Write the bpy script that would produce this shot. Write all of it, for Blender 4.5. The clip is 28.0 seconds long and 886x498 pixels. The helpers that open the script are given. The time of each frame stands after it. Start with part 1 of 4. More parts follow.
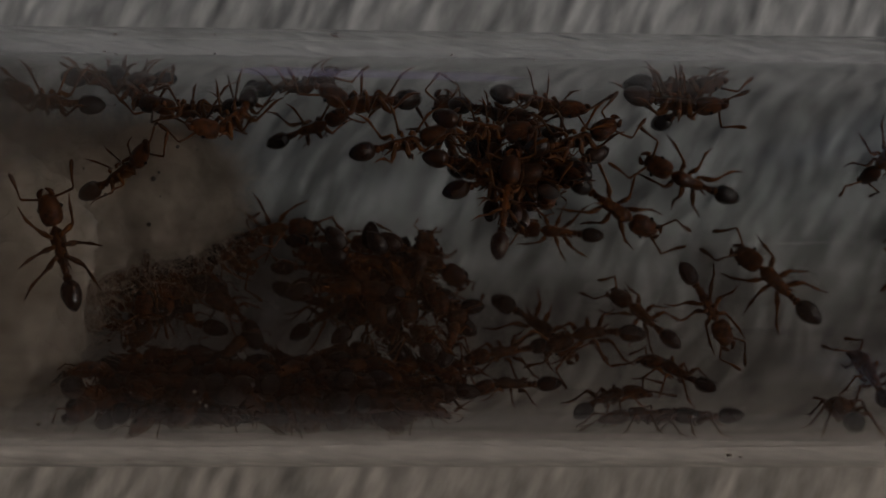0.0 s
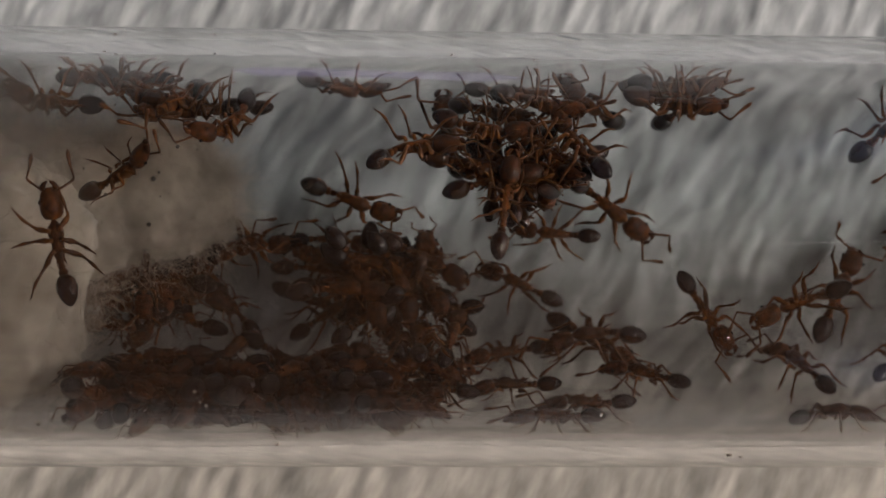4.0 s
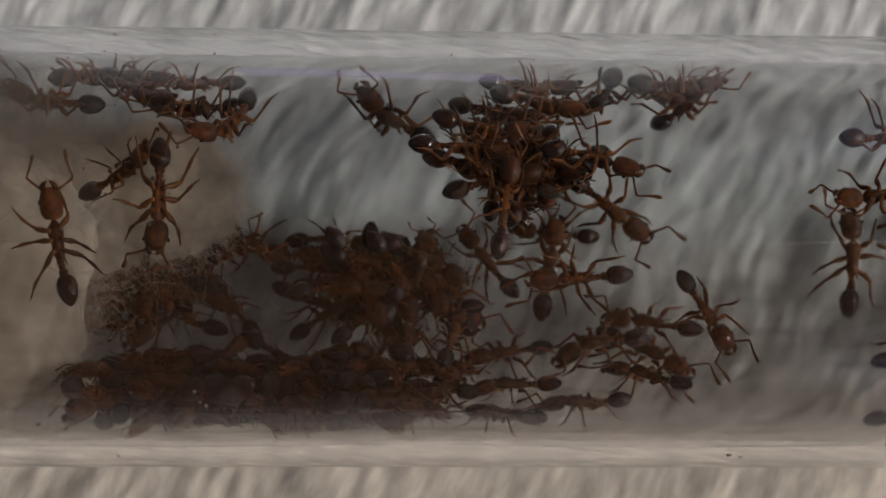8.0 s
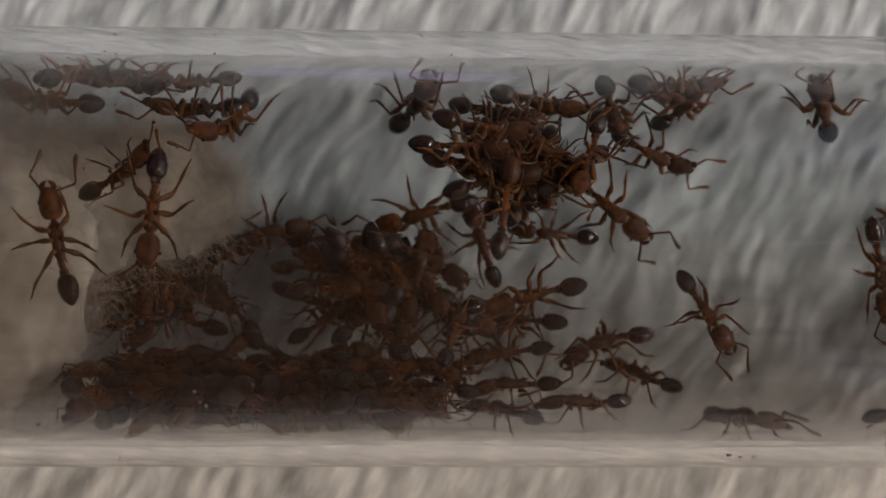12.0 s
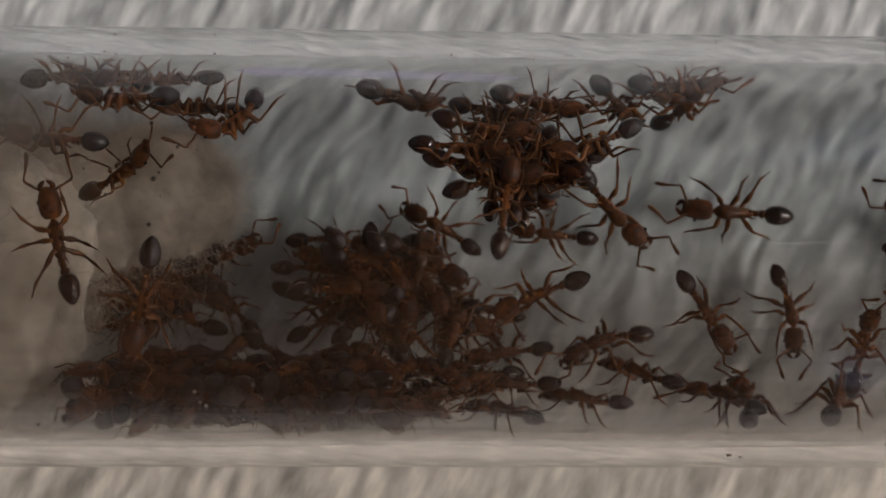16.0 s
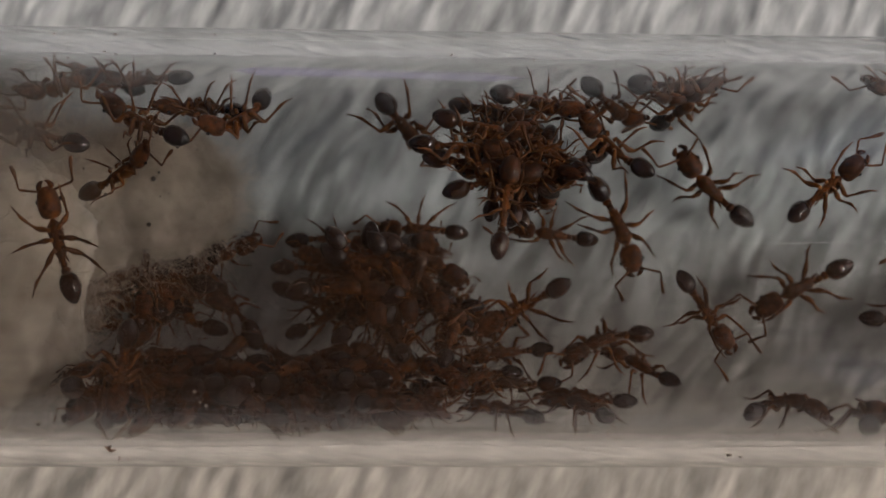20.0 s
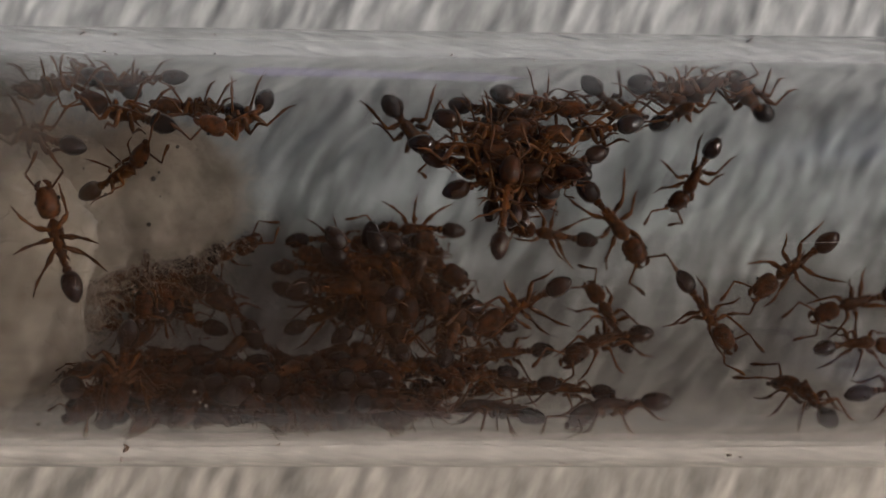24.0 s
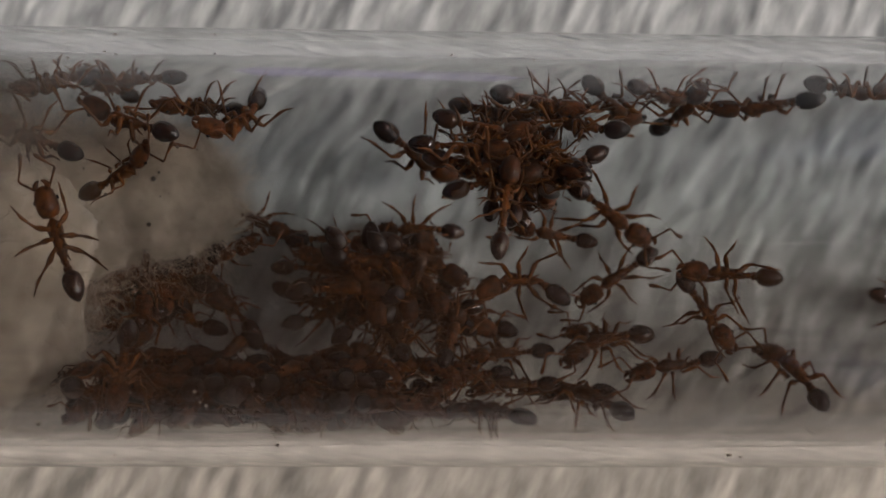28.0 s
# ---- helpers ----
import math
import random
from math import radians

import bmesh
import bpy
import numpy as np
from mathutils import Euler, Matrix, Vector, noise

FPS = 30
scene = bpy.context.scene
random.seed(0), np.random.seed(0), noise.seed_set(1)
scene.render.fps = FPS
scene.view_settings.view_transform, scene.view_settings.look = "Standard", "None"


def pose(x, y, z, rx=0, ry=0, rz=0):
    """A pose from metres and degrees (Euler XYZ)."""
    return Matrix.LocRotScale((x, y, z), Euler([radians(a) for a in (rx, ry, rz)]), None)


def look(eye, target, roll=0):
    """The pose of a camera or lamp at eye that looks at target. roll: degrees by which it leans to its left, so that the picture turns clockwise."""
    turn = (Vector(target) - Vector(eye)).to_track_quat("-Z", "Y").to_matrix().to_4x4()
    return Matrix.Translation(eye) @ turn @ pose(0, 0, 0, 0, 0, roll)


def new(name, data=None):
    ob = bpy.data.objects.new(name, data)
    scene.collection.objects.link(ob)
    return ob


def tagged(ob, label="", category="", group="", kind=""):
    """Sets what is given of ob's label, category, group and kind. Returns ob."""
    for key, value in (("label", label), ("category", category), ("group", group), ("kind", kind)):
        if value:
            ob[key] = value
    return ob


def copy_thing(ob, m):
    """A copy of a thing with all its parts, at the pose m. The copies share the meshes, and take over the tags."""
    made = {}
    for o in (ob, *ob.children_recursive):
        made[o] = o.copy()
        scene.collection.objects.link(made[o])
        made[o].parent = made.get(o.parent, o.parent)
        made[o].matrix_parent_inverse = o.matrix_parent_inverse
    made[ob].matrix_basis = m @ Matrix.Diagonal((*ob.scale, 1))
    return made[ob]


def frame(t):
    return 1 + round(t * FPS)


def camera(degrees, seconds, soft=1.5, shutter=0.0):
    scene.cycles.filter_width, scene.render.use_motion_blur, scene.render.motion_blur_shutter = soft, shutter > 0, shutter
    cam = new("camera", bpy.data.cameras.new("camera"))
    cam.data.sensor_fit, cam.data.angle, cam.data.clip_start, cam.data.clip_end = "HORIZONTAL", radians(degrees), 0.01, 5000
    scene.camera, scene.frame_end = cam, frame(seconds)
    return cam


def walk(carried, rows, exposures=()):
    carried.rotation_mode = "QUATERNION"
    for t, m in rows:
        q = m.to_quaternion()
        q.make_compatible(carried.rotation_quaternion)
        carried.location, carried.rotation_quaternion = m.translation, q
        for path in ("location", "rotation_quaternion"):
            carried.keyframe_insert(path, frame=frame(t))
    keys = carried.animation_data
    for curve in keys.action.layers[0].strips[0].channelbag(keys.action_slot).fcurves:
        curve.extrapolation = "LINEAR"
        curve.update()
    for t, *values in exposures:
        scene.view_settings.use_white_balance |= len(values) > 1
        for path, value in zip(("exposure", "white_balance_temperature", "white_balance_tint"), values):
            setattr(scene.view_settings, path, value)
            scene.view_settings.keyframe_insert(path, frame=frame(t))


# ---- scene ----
MM = 0.001
END = 28.0
R_OUT, R_IN = 8.0, 7.05      # glass tube, mm
BODY = 0.82                  # height of an ant's body over the wall, mm

# ---- camera ----
cam = camera(23.03, END, soft=1.4)
cam.data.dof.use_dof, cam.data.dof.focus_distance, cam.data.dof.aperture_fstop = True, 76.5 * MM, 155.0
CAM_POSE = pose(-5.0 * MM, 0.0, 80.0 * MM, 0, -3.576, 0) @ pose(0, 0, 0, 0, 0, 0.4)
walk(cam, [(0, CAM_POSE), (END, CAM_POSE)],
     exposures=[(0, -1.44, 6170, 10), (0.3, -0.74, 6170, 10), (0.6, -0.27, 6170, 10), (1.0, 0.11, 6170, 10), (1.6, 0.21, 6170, 10), (END, 0.21, 6170, 10)])

# ---- light ----
world = bpy.data.worlds.new("sky")
scene.world = world
world.use_nodes = True
wn = world.node_tree.nodes
sky = wn.new("ShaderNodeTexSky")
sky.sky_type, sky.sun_disc = "NISHITA", False
sky.sun_elevation, sky.sun_rotation = radians(48), radians(95)
sky.dust_density, sky.ozone_density = 8.0, 0.2
wn["Background"].inputs["Strength"].default_value = 0.118
sky.air_density = 0.5
world.node_tree.links.new(sky.outputs[0], wn["Background"].inputs["Color"])
sun = new("sun", bpy.data.lights.new("sun", "SUN"))
sun.data.energy, sun.data.angle, sun.data.color = 1.3, radians(24), (1.0, 0.95, 0.88)
sun.matrix_world = look((0.66, -0.06, 0.75), (0, 0, 0))


# ---- materials ----
def surface(name, dark, light, rough=0.5, scale=900.0, stretch=(1, 1, 1), bump=0.0, bump_scale=4000.0,
            coat=0.0, vary=0.0, sheen=0.0, translucent=0.0, turn=0.0, gloss=0.5, coat_rough=0.12, edges=(0.3, 0.7), deep=0.00003):
    m = bpy.data.materials.new(name)
    m.use_nodes = True
    t, n = m.node_tree, m.node_tree.nodes
    p = n["Principled BSDF"]
    co = n.new("ShaderNodeTexCoord")
    mp = n.new("ShaderNodeMapping")
    mp.inputs["Scale"].default_value = stretch
    if turn:
        tn = n.new("ShaderNodeMapping")
        tn.inputs["Rotation"].default_value = (0, 0, radians(turn))
        t.links.new(co.outputs["Object"], tn.inputs["Vector"])
        t.links.new(tn.outputs[0], mp.inputs["Vector"])
    else:
        t.links.new(co.outputs["Object"], mp.inputs["Vector"])
    nz = n.new("ShaderNodeTexNoise")
    nz.inputs["Scale"].default_value, nz.inputs["Detail"].default_value = scale, 5
    t.links.new(mp.outputs[0], nz.inputs["Vector"])
    ramp = n.new("ShaderNodeValToRGB")
    ramp.color_ramp.elements[0].position, ramp.color_ramp.elements[1].position = edges
    ramp.color_ramp.elements[0].color, ramp.color_ramp.elements[1].color = (*dark, 1), (*light, 1)
    t.links.new(nz.outputs["Fac"], ramp.inputs["Fac"])
    colour = ramp.outputs["Color"]
    if vary:
        info, hsv, mr = n.new("ShaderNodeObjectInfo"), n.new("ShaderNodeHueSaturation"), n.new("ShaderNodeMapRange")
        mr.inputs["To Min"].default_value, mr.inputs["To Max"].default_value = 1 - vary, 1 + vary
        t.links.new(info.outputs["Random"], mr.inputs["Value"])
        t.links.new(mr.outputs[0], hsv.inputs["Value"])
        t.links.new(colour, hsv.inputs["Color"])
        colour = hsv.outputs["Color"]
    t.links.new(colour, p.inputs["Base Color"])
    p.inputs["Roughness"].default_value = rough
    p.inputs["Coat Weight"].default_value = coat
    p.inputs["Coat Roughness"].default_value = coat_rough
    p.inputs["Specular IOR Level"].default_value = gloss
    p.inputs["Sheen Weight"].default_value = sheen
    if bump:
        nb, bp = n.new("ShaderNodeTexNoise"), n.new("ShaderNodeBump")
        nb.inputs["Scale"].default_value, nb.inputs["Detail"].default_value = bump_scale, 3
        bp.inputs["Strength"].default_value, bp.inputs["Distance"].default_value = bump, deep
        t.links.new(mp.outputs[0], nb.inputs["Vector"])
        t.links.new(nb.outputs["Fac"], bp.inputs["Height"])
        t.links.new(bp.outputs[0], p.inputs["Normal"])
    if translucent:
        tr, mix = n.new("ShaderNodeBsdfTranslucent"), n.new("ShaderNodeMixShader")
        mix.inputs[0].default_value = translucent
        t.links.new(colour, tr.inputs["Color"])
        t.links.new(p.outputs[0], mix.inputs[1])
        t.links.new(tr.outputs[0], mix.inputs[2])
        t.links.new(mix.outputs[0], n["Material Output"].inputs["Surface"])
    return m


def clear_glass():
    m = bpy.data.materials.new("clear_glass")
    m.use_nodes = True
    t, n = m.node_tree, m.node_tree.nodes
    p = n["Principled BSDF"]
    p.inputs["Transmission Weight"].default_value = 1.0
    p.inputs["IOR"].default_value, p.inputs["Roughness"].default_value = 1.42, 0.0
    p.inputs["Base Color"].default_value = (0.765, 0.77, 0.77, 1)
    co, mp, nz, bp = (n.new("ShaderNode" + k) for k in ("TexCoord", "Mapping", "TexNoise", "Bump"))
    mp.inputs["Scale"].default_value = (0.06, 1, 1)
    nz.inputs["Scale"].default_value = 700
    bp.inputs["Strength"].default_value, bp.inputs["Distance"].default_value = 0.02, 0.00002
    t.links.new(co.outputs["Object"], mp.inputs["Vector"])
    t.links.new(mp.outputs[0], nz.inputs["Vector"])
    t.links.new(nz.outputs["Fac"], bp.inputs["Height"])
    t.links.new(bp.outputs[0], p.inputs["Normal"])
    return m


GLASS = clear_glass()
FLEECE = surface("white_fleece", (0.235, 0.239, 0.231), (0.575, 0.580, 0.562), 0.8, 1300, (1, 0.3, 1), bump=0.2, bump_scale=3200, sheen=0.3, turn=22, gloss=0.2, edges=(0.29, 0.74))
COTTON = surface("cotton_wool", (0.32, 0.258, 0.197), (0.56, 0.472, 0.378), 0.95, 900, bump=1.0, bump_scale=7000, translucent=0.25, gloss=0.1, edges=(0.25, 0.75), sheen=0.3)
HEAD_RED = surface("reddish_brown_chitin", (0.0100, 0.0034, 0.0014), (0.100, 0.0275, 0.0050), 0.45, 4200, bump=1.0, bump_scale=13000, coat=0.3, vary=0.4, gloss=0.08, coat_rough=0.10, deep=0.00007)
BODY_RED = surface("brown_chitin", (0.0130, 0.0045, 0.0017), (0.118, 0.0345, 0.0060), 0.45, 4200, bump=1.0, bump_scale=11000, coat=0.3, vary=0.4, gloss=0.08, coat_rough=0.10, deep=0.00008)
GASTER_DARK = surface("dark_brown_chitin", (0.0030, 0.0018, 0.0012), (0.026, 0.0080, 0.0024), 0.3, 1100, bump=0.03, bump_scale=9000, coat=1.0, vary=0.45, gloss=0.08, coat_rough=0.015)
LEG_BROWN = surface("orange_brown_chitin", (0.030, 0.0100, 0.003), (0.125, 0.041, 0.008), 0.4, 2500, vary=0.35, coat=0.2, gloss=0.12)
EYE_BLACK = surface("black_eye", (0.006, 0.005, 0.005), (0.015, 0.012, 0.012), 0.2, 4000)
FLECK = surface("pale_crumb", (0.34, 0.29, 0.22), (0.62, 0.56, 0.47), 0.5, 5000)
GRIT = surface("dark_grit", (0.03, 0.022, 0.016), (0.10, 0.07, 0.05), 0.9, 5000, bump=0.5)


def stain_or_light(m, tint, centre, reach, squash=1.0):
    """A soft tint round a point, drawn out along x, for stains and for painted light; reach: from its edge to its core,
    all in mm.
    """
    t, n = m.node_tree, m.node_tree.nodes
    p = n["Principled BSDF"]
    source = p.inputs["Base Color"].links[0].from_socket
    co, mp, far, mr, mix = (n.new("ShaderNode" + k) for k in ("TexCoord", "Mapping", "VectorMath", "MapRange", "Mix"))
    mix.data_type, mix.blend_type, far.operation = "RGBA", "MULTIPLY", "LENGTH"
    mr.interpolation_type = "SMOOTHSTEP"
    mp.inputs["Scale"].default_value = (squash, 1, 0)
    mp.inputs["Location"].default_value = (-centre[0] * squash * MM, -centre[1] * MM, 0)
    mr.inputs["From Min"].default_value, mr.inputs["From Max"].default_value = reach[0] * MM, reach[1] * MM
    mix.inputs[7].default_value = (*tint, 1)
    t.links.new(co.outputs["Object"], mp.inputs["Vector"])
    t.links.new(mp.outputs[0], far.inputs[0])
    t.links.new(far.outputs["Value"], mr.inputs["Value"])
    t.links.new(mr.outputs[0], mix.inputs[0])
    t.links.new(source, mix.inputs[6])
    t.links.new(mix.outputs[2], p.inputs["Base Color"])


# Brown soiling of the cotton.
stain_or_light(COTTON, (0.70, 0.63, 0.57), (-19, 9), (9.5, 3.6), 0.4)
# Warmer, dimmer light towards -y, put into the fleece's colour.
stain_or_light(FLEECE, (0.89, 0.79, 0.695), (0, -30), (32, 22), 0.0)
# Brightness for the tube's -y rim, painted into the fleece further out.
stain_or_light(FLEECE, (1.5, 1.5, 1.5), (0, -30), (19.6, 17), 0.0)
# Bright streak of the +y rim, painted the same way.
stain_or_light(FLEECE, (1.12, 1.13, 1.15), (0, 30), (19.4, 17.5), 0.0)


# ---- mesh helpers ----
def mesh_object(name, verts, faces, material, smooth=True):
    me = bpy.data.meshes.new(name)
    me.from_pydata(verts, [], faces)
    me.materials.append(material)
    if smooth:
        me.shade_smooth()
    me.update()
    return new(name, me)


def part(name, shape, material, parent, at=(0, 0, 0), label=""):
    ob = mesh_object(name, *shape, material)
    ob.parent = parent
    ob.location = [c * MM for c in at]
    return tagged(ob, label) if label else ob


def merged(*shapes):
    verts, faces = [], []
    for v, f in shapes:
        k = len(verts)
        verts += v
        faces += [tuple(i + k for i in q) for q in f]
    return verts, faces


def loft(rings, sides=12):
    """A body along x from rings of (x, z, half width, half height), closed at both ends."""
    verts, faces = [], []
    for x, z, w, h in rings:
        for i in range(sides):
            a = math.tau * i / sides
            verts.append((x * MM, w * math.cos(a) * MM, (z + h * math.sin(a)) * MM))
    for k in range(len(rings) - 1):
        for i in range(sides):
            j = (i + 1) % sides
            faces.append((k * sides + i, k * sides + j, (k + 1) * sides + j, (k + 1) * sides + i))
    faces.append(tuple(range(sides))[::-1])
    faces.append(tuple(range((len(rings) - 1) * sides, len(rings) * sides)))
    return verts, faces


def egg(x0, x1, w, h, z=0.0, belly=0.5, n=9, sides=12, point=1.0):
    """An egg along x, widest at the share belly of its length."""
    rings = []
    for k in range(n + 1):
        u = 0.02 + 0.96 * k / n
        s = u / belly / 2 if u < belly else 0.5 + (u - belly) / (1 - belly) / 2
        g = math.sin(math.pi * s) ** (0.75 * point)
        rings.append((x0 + (x1 - x0) * u, z, w * g, h * g))
    return loft(rings, sides)


def limb(points, radii, sides=6):
    """A bent tapered tube through points (mm)."""
    verts, faces = [], []
    pts = [Vector(p) for p in points]
    for k, p in enumerate(pts):
        d = (pts[min(k + 1, len(pts) - 1)] - pts[max(k - 1, 0)]).normalized()
        u = d.cross(Vector((0.13, 0.31, 0.94))).normalized()
        v = d.cross(u)
        for i in range(sides):
            a = math.tau * i / sides
            verts.append(tuple((p + (u * math.cos(a) + v * math.sin(a)) * radii[k]) * MM))
    for k in range(len(pts) - 1):
        for i in range(sides):
            j = (i + 1) % sides
            faces.append((k * sides + i, k * sides + j, (k + 1) * sides + j, (k + 1) * sides + i))
    faces.append(tuple(range(sides))[::-1])
    faces.append(tuple(range((len(pts) - 1) * sides, len(pts) * sides)))
    return verts, faces


# ---- the fleece under the tube ----
def lattice_noise(u, v, seed):
    rng = np.random.RandomState(seed)
    table = rng.rand(256, 256)
    iu, iv = np.floor(u).astype(int), np.floor(v).astype(int)
    fu, fv = u - iu, v - iv
    fu, fv = fu * fu * (3 - 2 * fu), fv * fv * (3 - 2 * fv)
    pick = lambda a, b: table[a % 256, b % 256]
    return ((pick(iu, iv) * (1 - fu) + pick(iu + 1, iv) * fu) * (1 - fv)
            + (pick(iu, iv + 1) * (1 - fu) + pick(iu + 1, iv + 1) * fu) * fv)


def fleece():
    def steps(reach, fine, step):
        inner = np.arange(-fine, fine + step / 2, step)
        outer = fine + np.geomspace(0.4, reach - fine, 40)
        return np.concatenate((-outer[::-1], inner, outer))
    xs, ys = steps(1600, 27, 0.12), steps(1600, 18, 0.12)
    x, y = np.meshgrid(xs, ys)
    wob = lattice_noise(x / 3.1, y / 3.1, 11) - 0.5
    u, v = 0.89 * x - 0.46 * y + 1.5 * wob, 0.46 * x + 0.89 * y
    h = (0.2 * (lattice_noise(u / 1.9, v / 3.6, 1) - 1) + 0.45 * (lattice_noise(u / 0.85, v / 2.0, 2) - 1)
         + 0.55 * (lattice_noise(u / 0.48, v / 1.5, 3) - 1) + 0.14 * (lattice_noise(u / 0.25, v / 0.9, 4) - 1))
    far = np.clip((np.abs(y) - 9.9) / 1.8, 0, 1)
    worn = 1 - 0.4 * np.clip((-y - 7.4) / 0.8, 0, 1)
    z = -R_OUT + 0.3 + h * 0.55 * worn * (1 - 0.6 * far * far * (3 - 2 * far))
    z = np.where(np.abs(y) < 4.5, np.minimum(z, -np.sqrt(np.maximum(R_OUT ** 2 - y ** 2, 0)) - 0.02), z)
    verts = np.stack((x, y, z), -1).reshape(-1, 3) * MM
    nx, ny = len(xs), len(ys)
    a = (np.arange(ny - 1)[:, None] * nx + np.arange(nx - 1)).ravel()
    faces = np.stack((a, a + 1, a + nx + 1, a + nx), -1)
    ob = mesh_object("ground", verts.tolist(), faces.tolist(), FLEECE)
    tagged(ob, "soft white brushed fleece with slanting pile lying under the tube", "fleece", kind="structure")


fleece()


# ---- unseen plain room added round it, its openings placed to shape the daylight ----
PAINT = surface("grey_brown_paint", (0.12, 0.108, 0.096), (0.16, 0.145, 0.125), 0.8, 3, bump=0.2, bump_scale=300)


def slabs(name, boxes, label):
    verts, faces = [], []
    for x0, x1, y0, y1, z0, z1 in boxes:
        k = len(verts)
        verts += [(x, y, z) for x in (x0, x1) for y in (y0, y1) for z in (z0, z1)]
        faces += [tuple(k + i for i in q) for q in ((0, 1, 3, 2), (4, 6, 7, 5), (0, 4, 5, 1), (2, 3, 7, 6), (0, 2, 6, 4), (1, 5, 7, 3))]
    return tagged(mesh_object(name, verts, faces, PAINT, False), label, kind="structure")


def unseen_room():
    h, t, low, top = 1.5, 0.15, -0.012, 2.1

    def opening(name, axis, side, spans, z0, z1):
        inner, outer = sorted((side * h, side * (h + t)))
        strips = [(-h, h, low, z0), (-h, h, z1, top)]
        edges = (-h, *spans, h)
        strips += [(edges[k], edges[k + 1], z0, z1) for k in range(0, len(edges), 2)]
        boxes = [(p, q, inner, outer, r, s) if axis == "y" else (inner, outer, p, q, r, s) for p, q, r, s in strips]
        slabs(name, boxes, "unseen plain grey-brown wall with an opening, added to shape the light")
    opening("wall_north", "y", 1, (-1.45, -0.4, 0.4, 1.45), 0.1, 1.4)
    opening("wall_west", "x", -1, (-1.4, 1.4), 0.1, 2.0)
    opening("wall_east", "x", 1, (-1.2, 1.4), 0.1, 2.0)
    opening("wall_south", "y", -1, (-1.45, -0.4, 0.4, 1.45), 0.1, 1.1)
    # Added openings overhead, set off-centre so the tube doesn't mirror them into view.
    lights = ((-1.2, -0.42), (0.7, 1.49))
    bars = [(-h - t, -1.2), (-0.42, 0.7), (1.49, h + t)]
    boxes = [(p, q, -h - t, h + t, top, top + t) for p, q in bars]
    boxes += [(p, q, r, v, top, top + t) for p, q in lights for r, v in ((-h - t, -1.0), (1.0, h + t))]
    slabs("ceiling", boxes, "unseen plain grey-brown ceiling with two openings, added to shape the light")


unseen_room()


# ---- the glass tube and its cotton plug ----
def glass_tube():
    ob = tagged(new("test_tube"), "clear glass test tube lying on white fleece, holding ants", "test tube")
    n, x0, x1 = 160, -60.0, 70.0
    verts, faces = [], []
    for r, x in ((R_OUT, x0), (R_OUT, x1), (R_IN, x1), (R_IN, x0)):
        for i in range(n):
            a = math.tau * i / n
            verts.append((x * MM, r * math.cos(a) * MM, r * math.sin(a) * MM))
    for k in range(4):
        for i in range(n):
            j = (i + 1) % n
            faces.append((k * n + i, k * n + j, (k + 1) % 4 * n + j, (k + 1) % 4 * n + i))
    wall = mesh_object("tube_wall", verts, faces, GLASS)
    for p in wall.data.polygons:
        p.use_smooth = p.index // n in (0, 2)
    bm = bmesh.new()
    bm.from_mesh(wall.data)
    bmesh.ops.recalc_face_normals(bm, faces=bm.faces)
    bm.edges.ensure_lookup_table()
    for e in bm.edges:
        if e.calc_face_angle(0) > 0.6:
            e.smooth = False
    bm.to_mesh(wall.data)
    bm.free()
    wall.parent = ob
    wall.visible_shadow = False
    return ob


TUBE = glass_tube()


def skin(p, size, box):
    """A point of a rounded block, for a direction p; box 1 is an ellipsoid."""
    w = math.hypot(p.y, p.z)
    g = w ** box / max(w, 1e-6)
    return Vector((math.copysign(abs(p.x) ** box, p.x) * size[0], p.y * g * size[1], p.z * g * size[2]))


def lump(centre, size, rough, seed, level=5, box=1.0):
    """A rounded lump of wool with an uneven skin."""
    bm = bmesh.new()
    bmesh.ops.create_icosphere(bm, subdivisions=level, radius=1)
    out = []
    for v in bm.verts:
        p = v.co.normalized()
        d = 1 + rough * noise.fractal(p * 2.2 + Vector((seed, 0, 0)), 1.0, 2.0, 5)
        d += rough * 0.25 * noise.fractal(p * 9 + Vector((0, seed, 0)), 0.7, 2.0, 4)
        q = skin(p, size, box) * d + Vector(centre)
        w = math.hypot(q.y, q.z)
        if w > R_IN - 0.05:
            q.y, q.z = q.y / w * (R_IN - 0.05), q.z / w * (R_IN - 0.05)
        out.append(tuple(q * MM))
    faces = [tuple(v.index for v in f.verts) for f in bm.faces]
    bm.free()
    return out, faces


def hairs(centre, size, count, seed, length=1.6, box=1.0):
    rng = random.Random(seed)
    shapes = []
    for _ in range(count):
        d = Vector((rng.gauss(0, 1), rng.gauss(0, 1), rng.gauss(0, 1))).normalized()
        p = skin(d, size, box) * 1.03 + Vector(centre)
        g = Vector((rng.gauss(0, 1), rng.gauss(0, 1), rng.gauss(0, 1))).normalized() + d * 0.35
        c = Vector((rng.gauss(0, 1), rng.gauss(0, 1), rng.gauss(0, 1))) * 0.6
        pts = []
        e = Vector((rng.gauss(0, 1), rng.gauss(0, 1), rng.gauss(0, 1))) * 0.22
        for k in range(8):
            u = k / 7 - 0.3
            q = p + g * (length * u) + c * (u * u * length) + e * (math.sin(5 * u + length) * length)
            w = math.hypot(q.y, q.z)
            if w > R_IN - 0.06:
                q.y, q.z = q.y / w * (R_IN - 0.06), q.z / w * (R_IN - 0.06)
            pts.append(q)
        shapes.append(limb(pts, [0.0045] * 8, 3))
    return merged(*shapes)


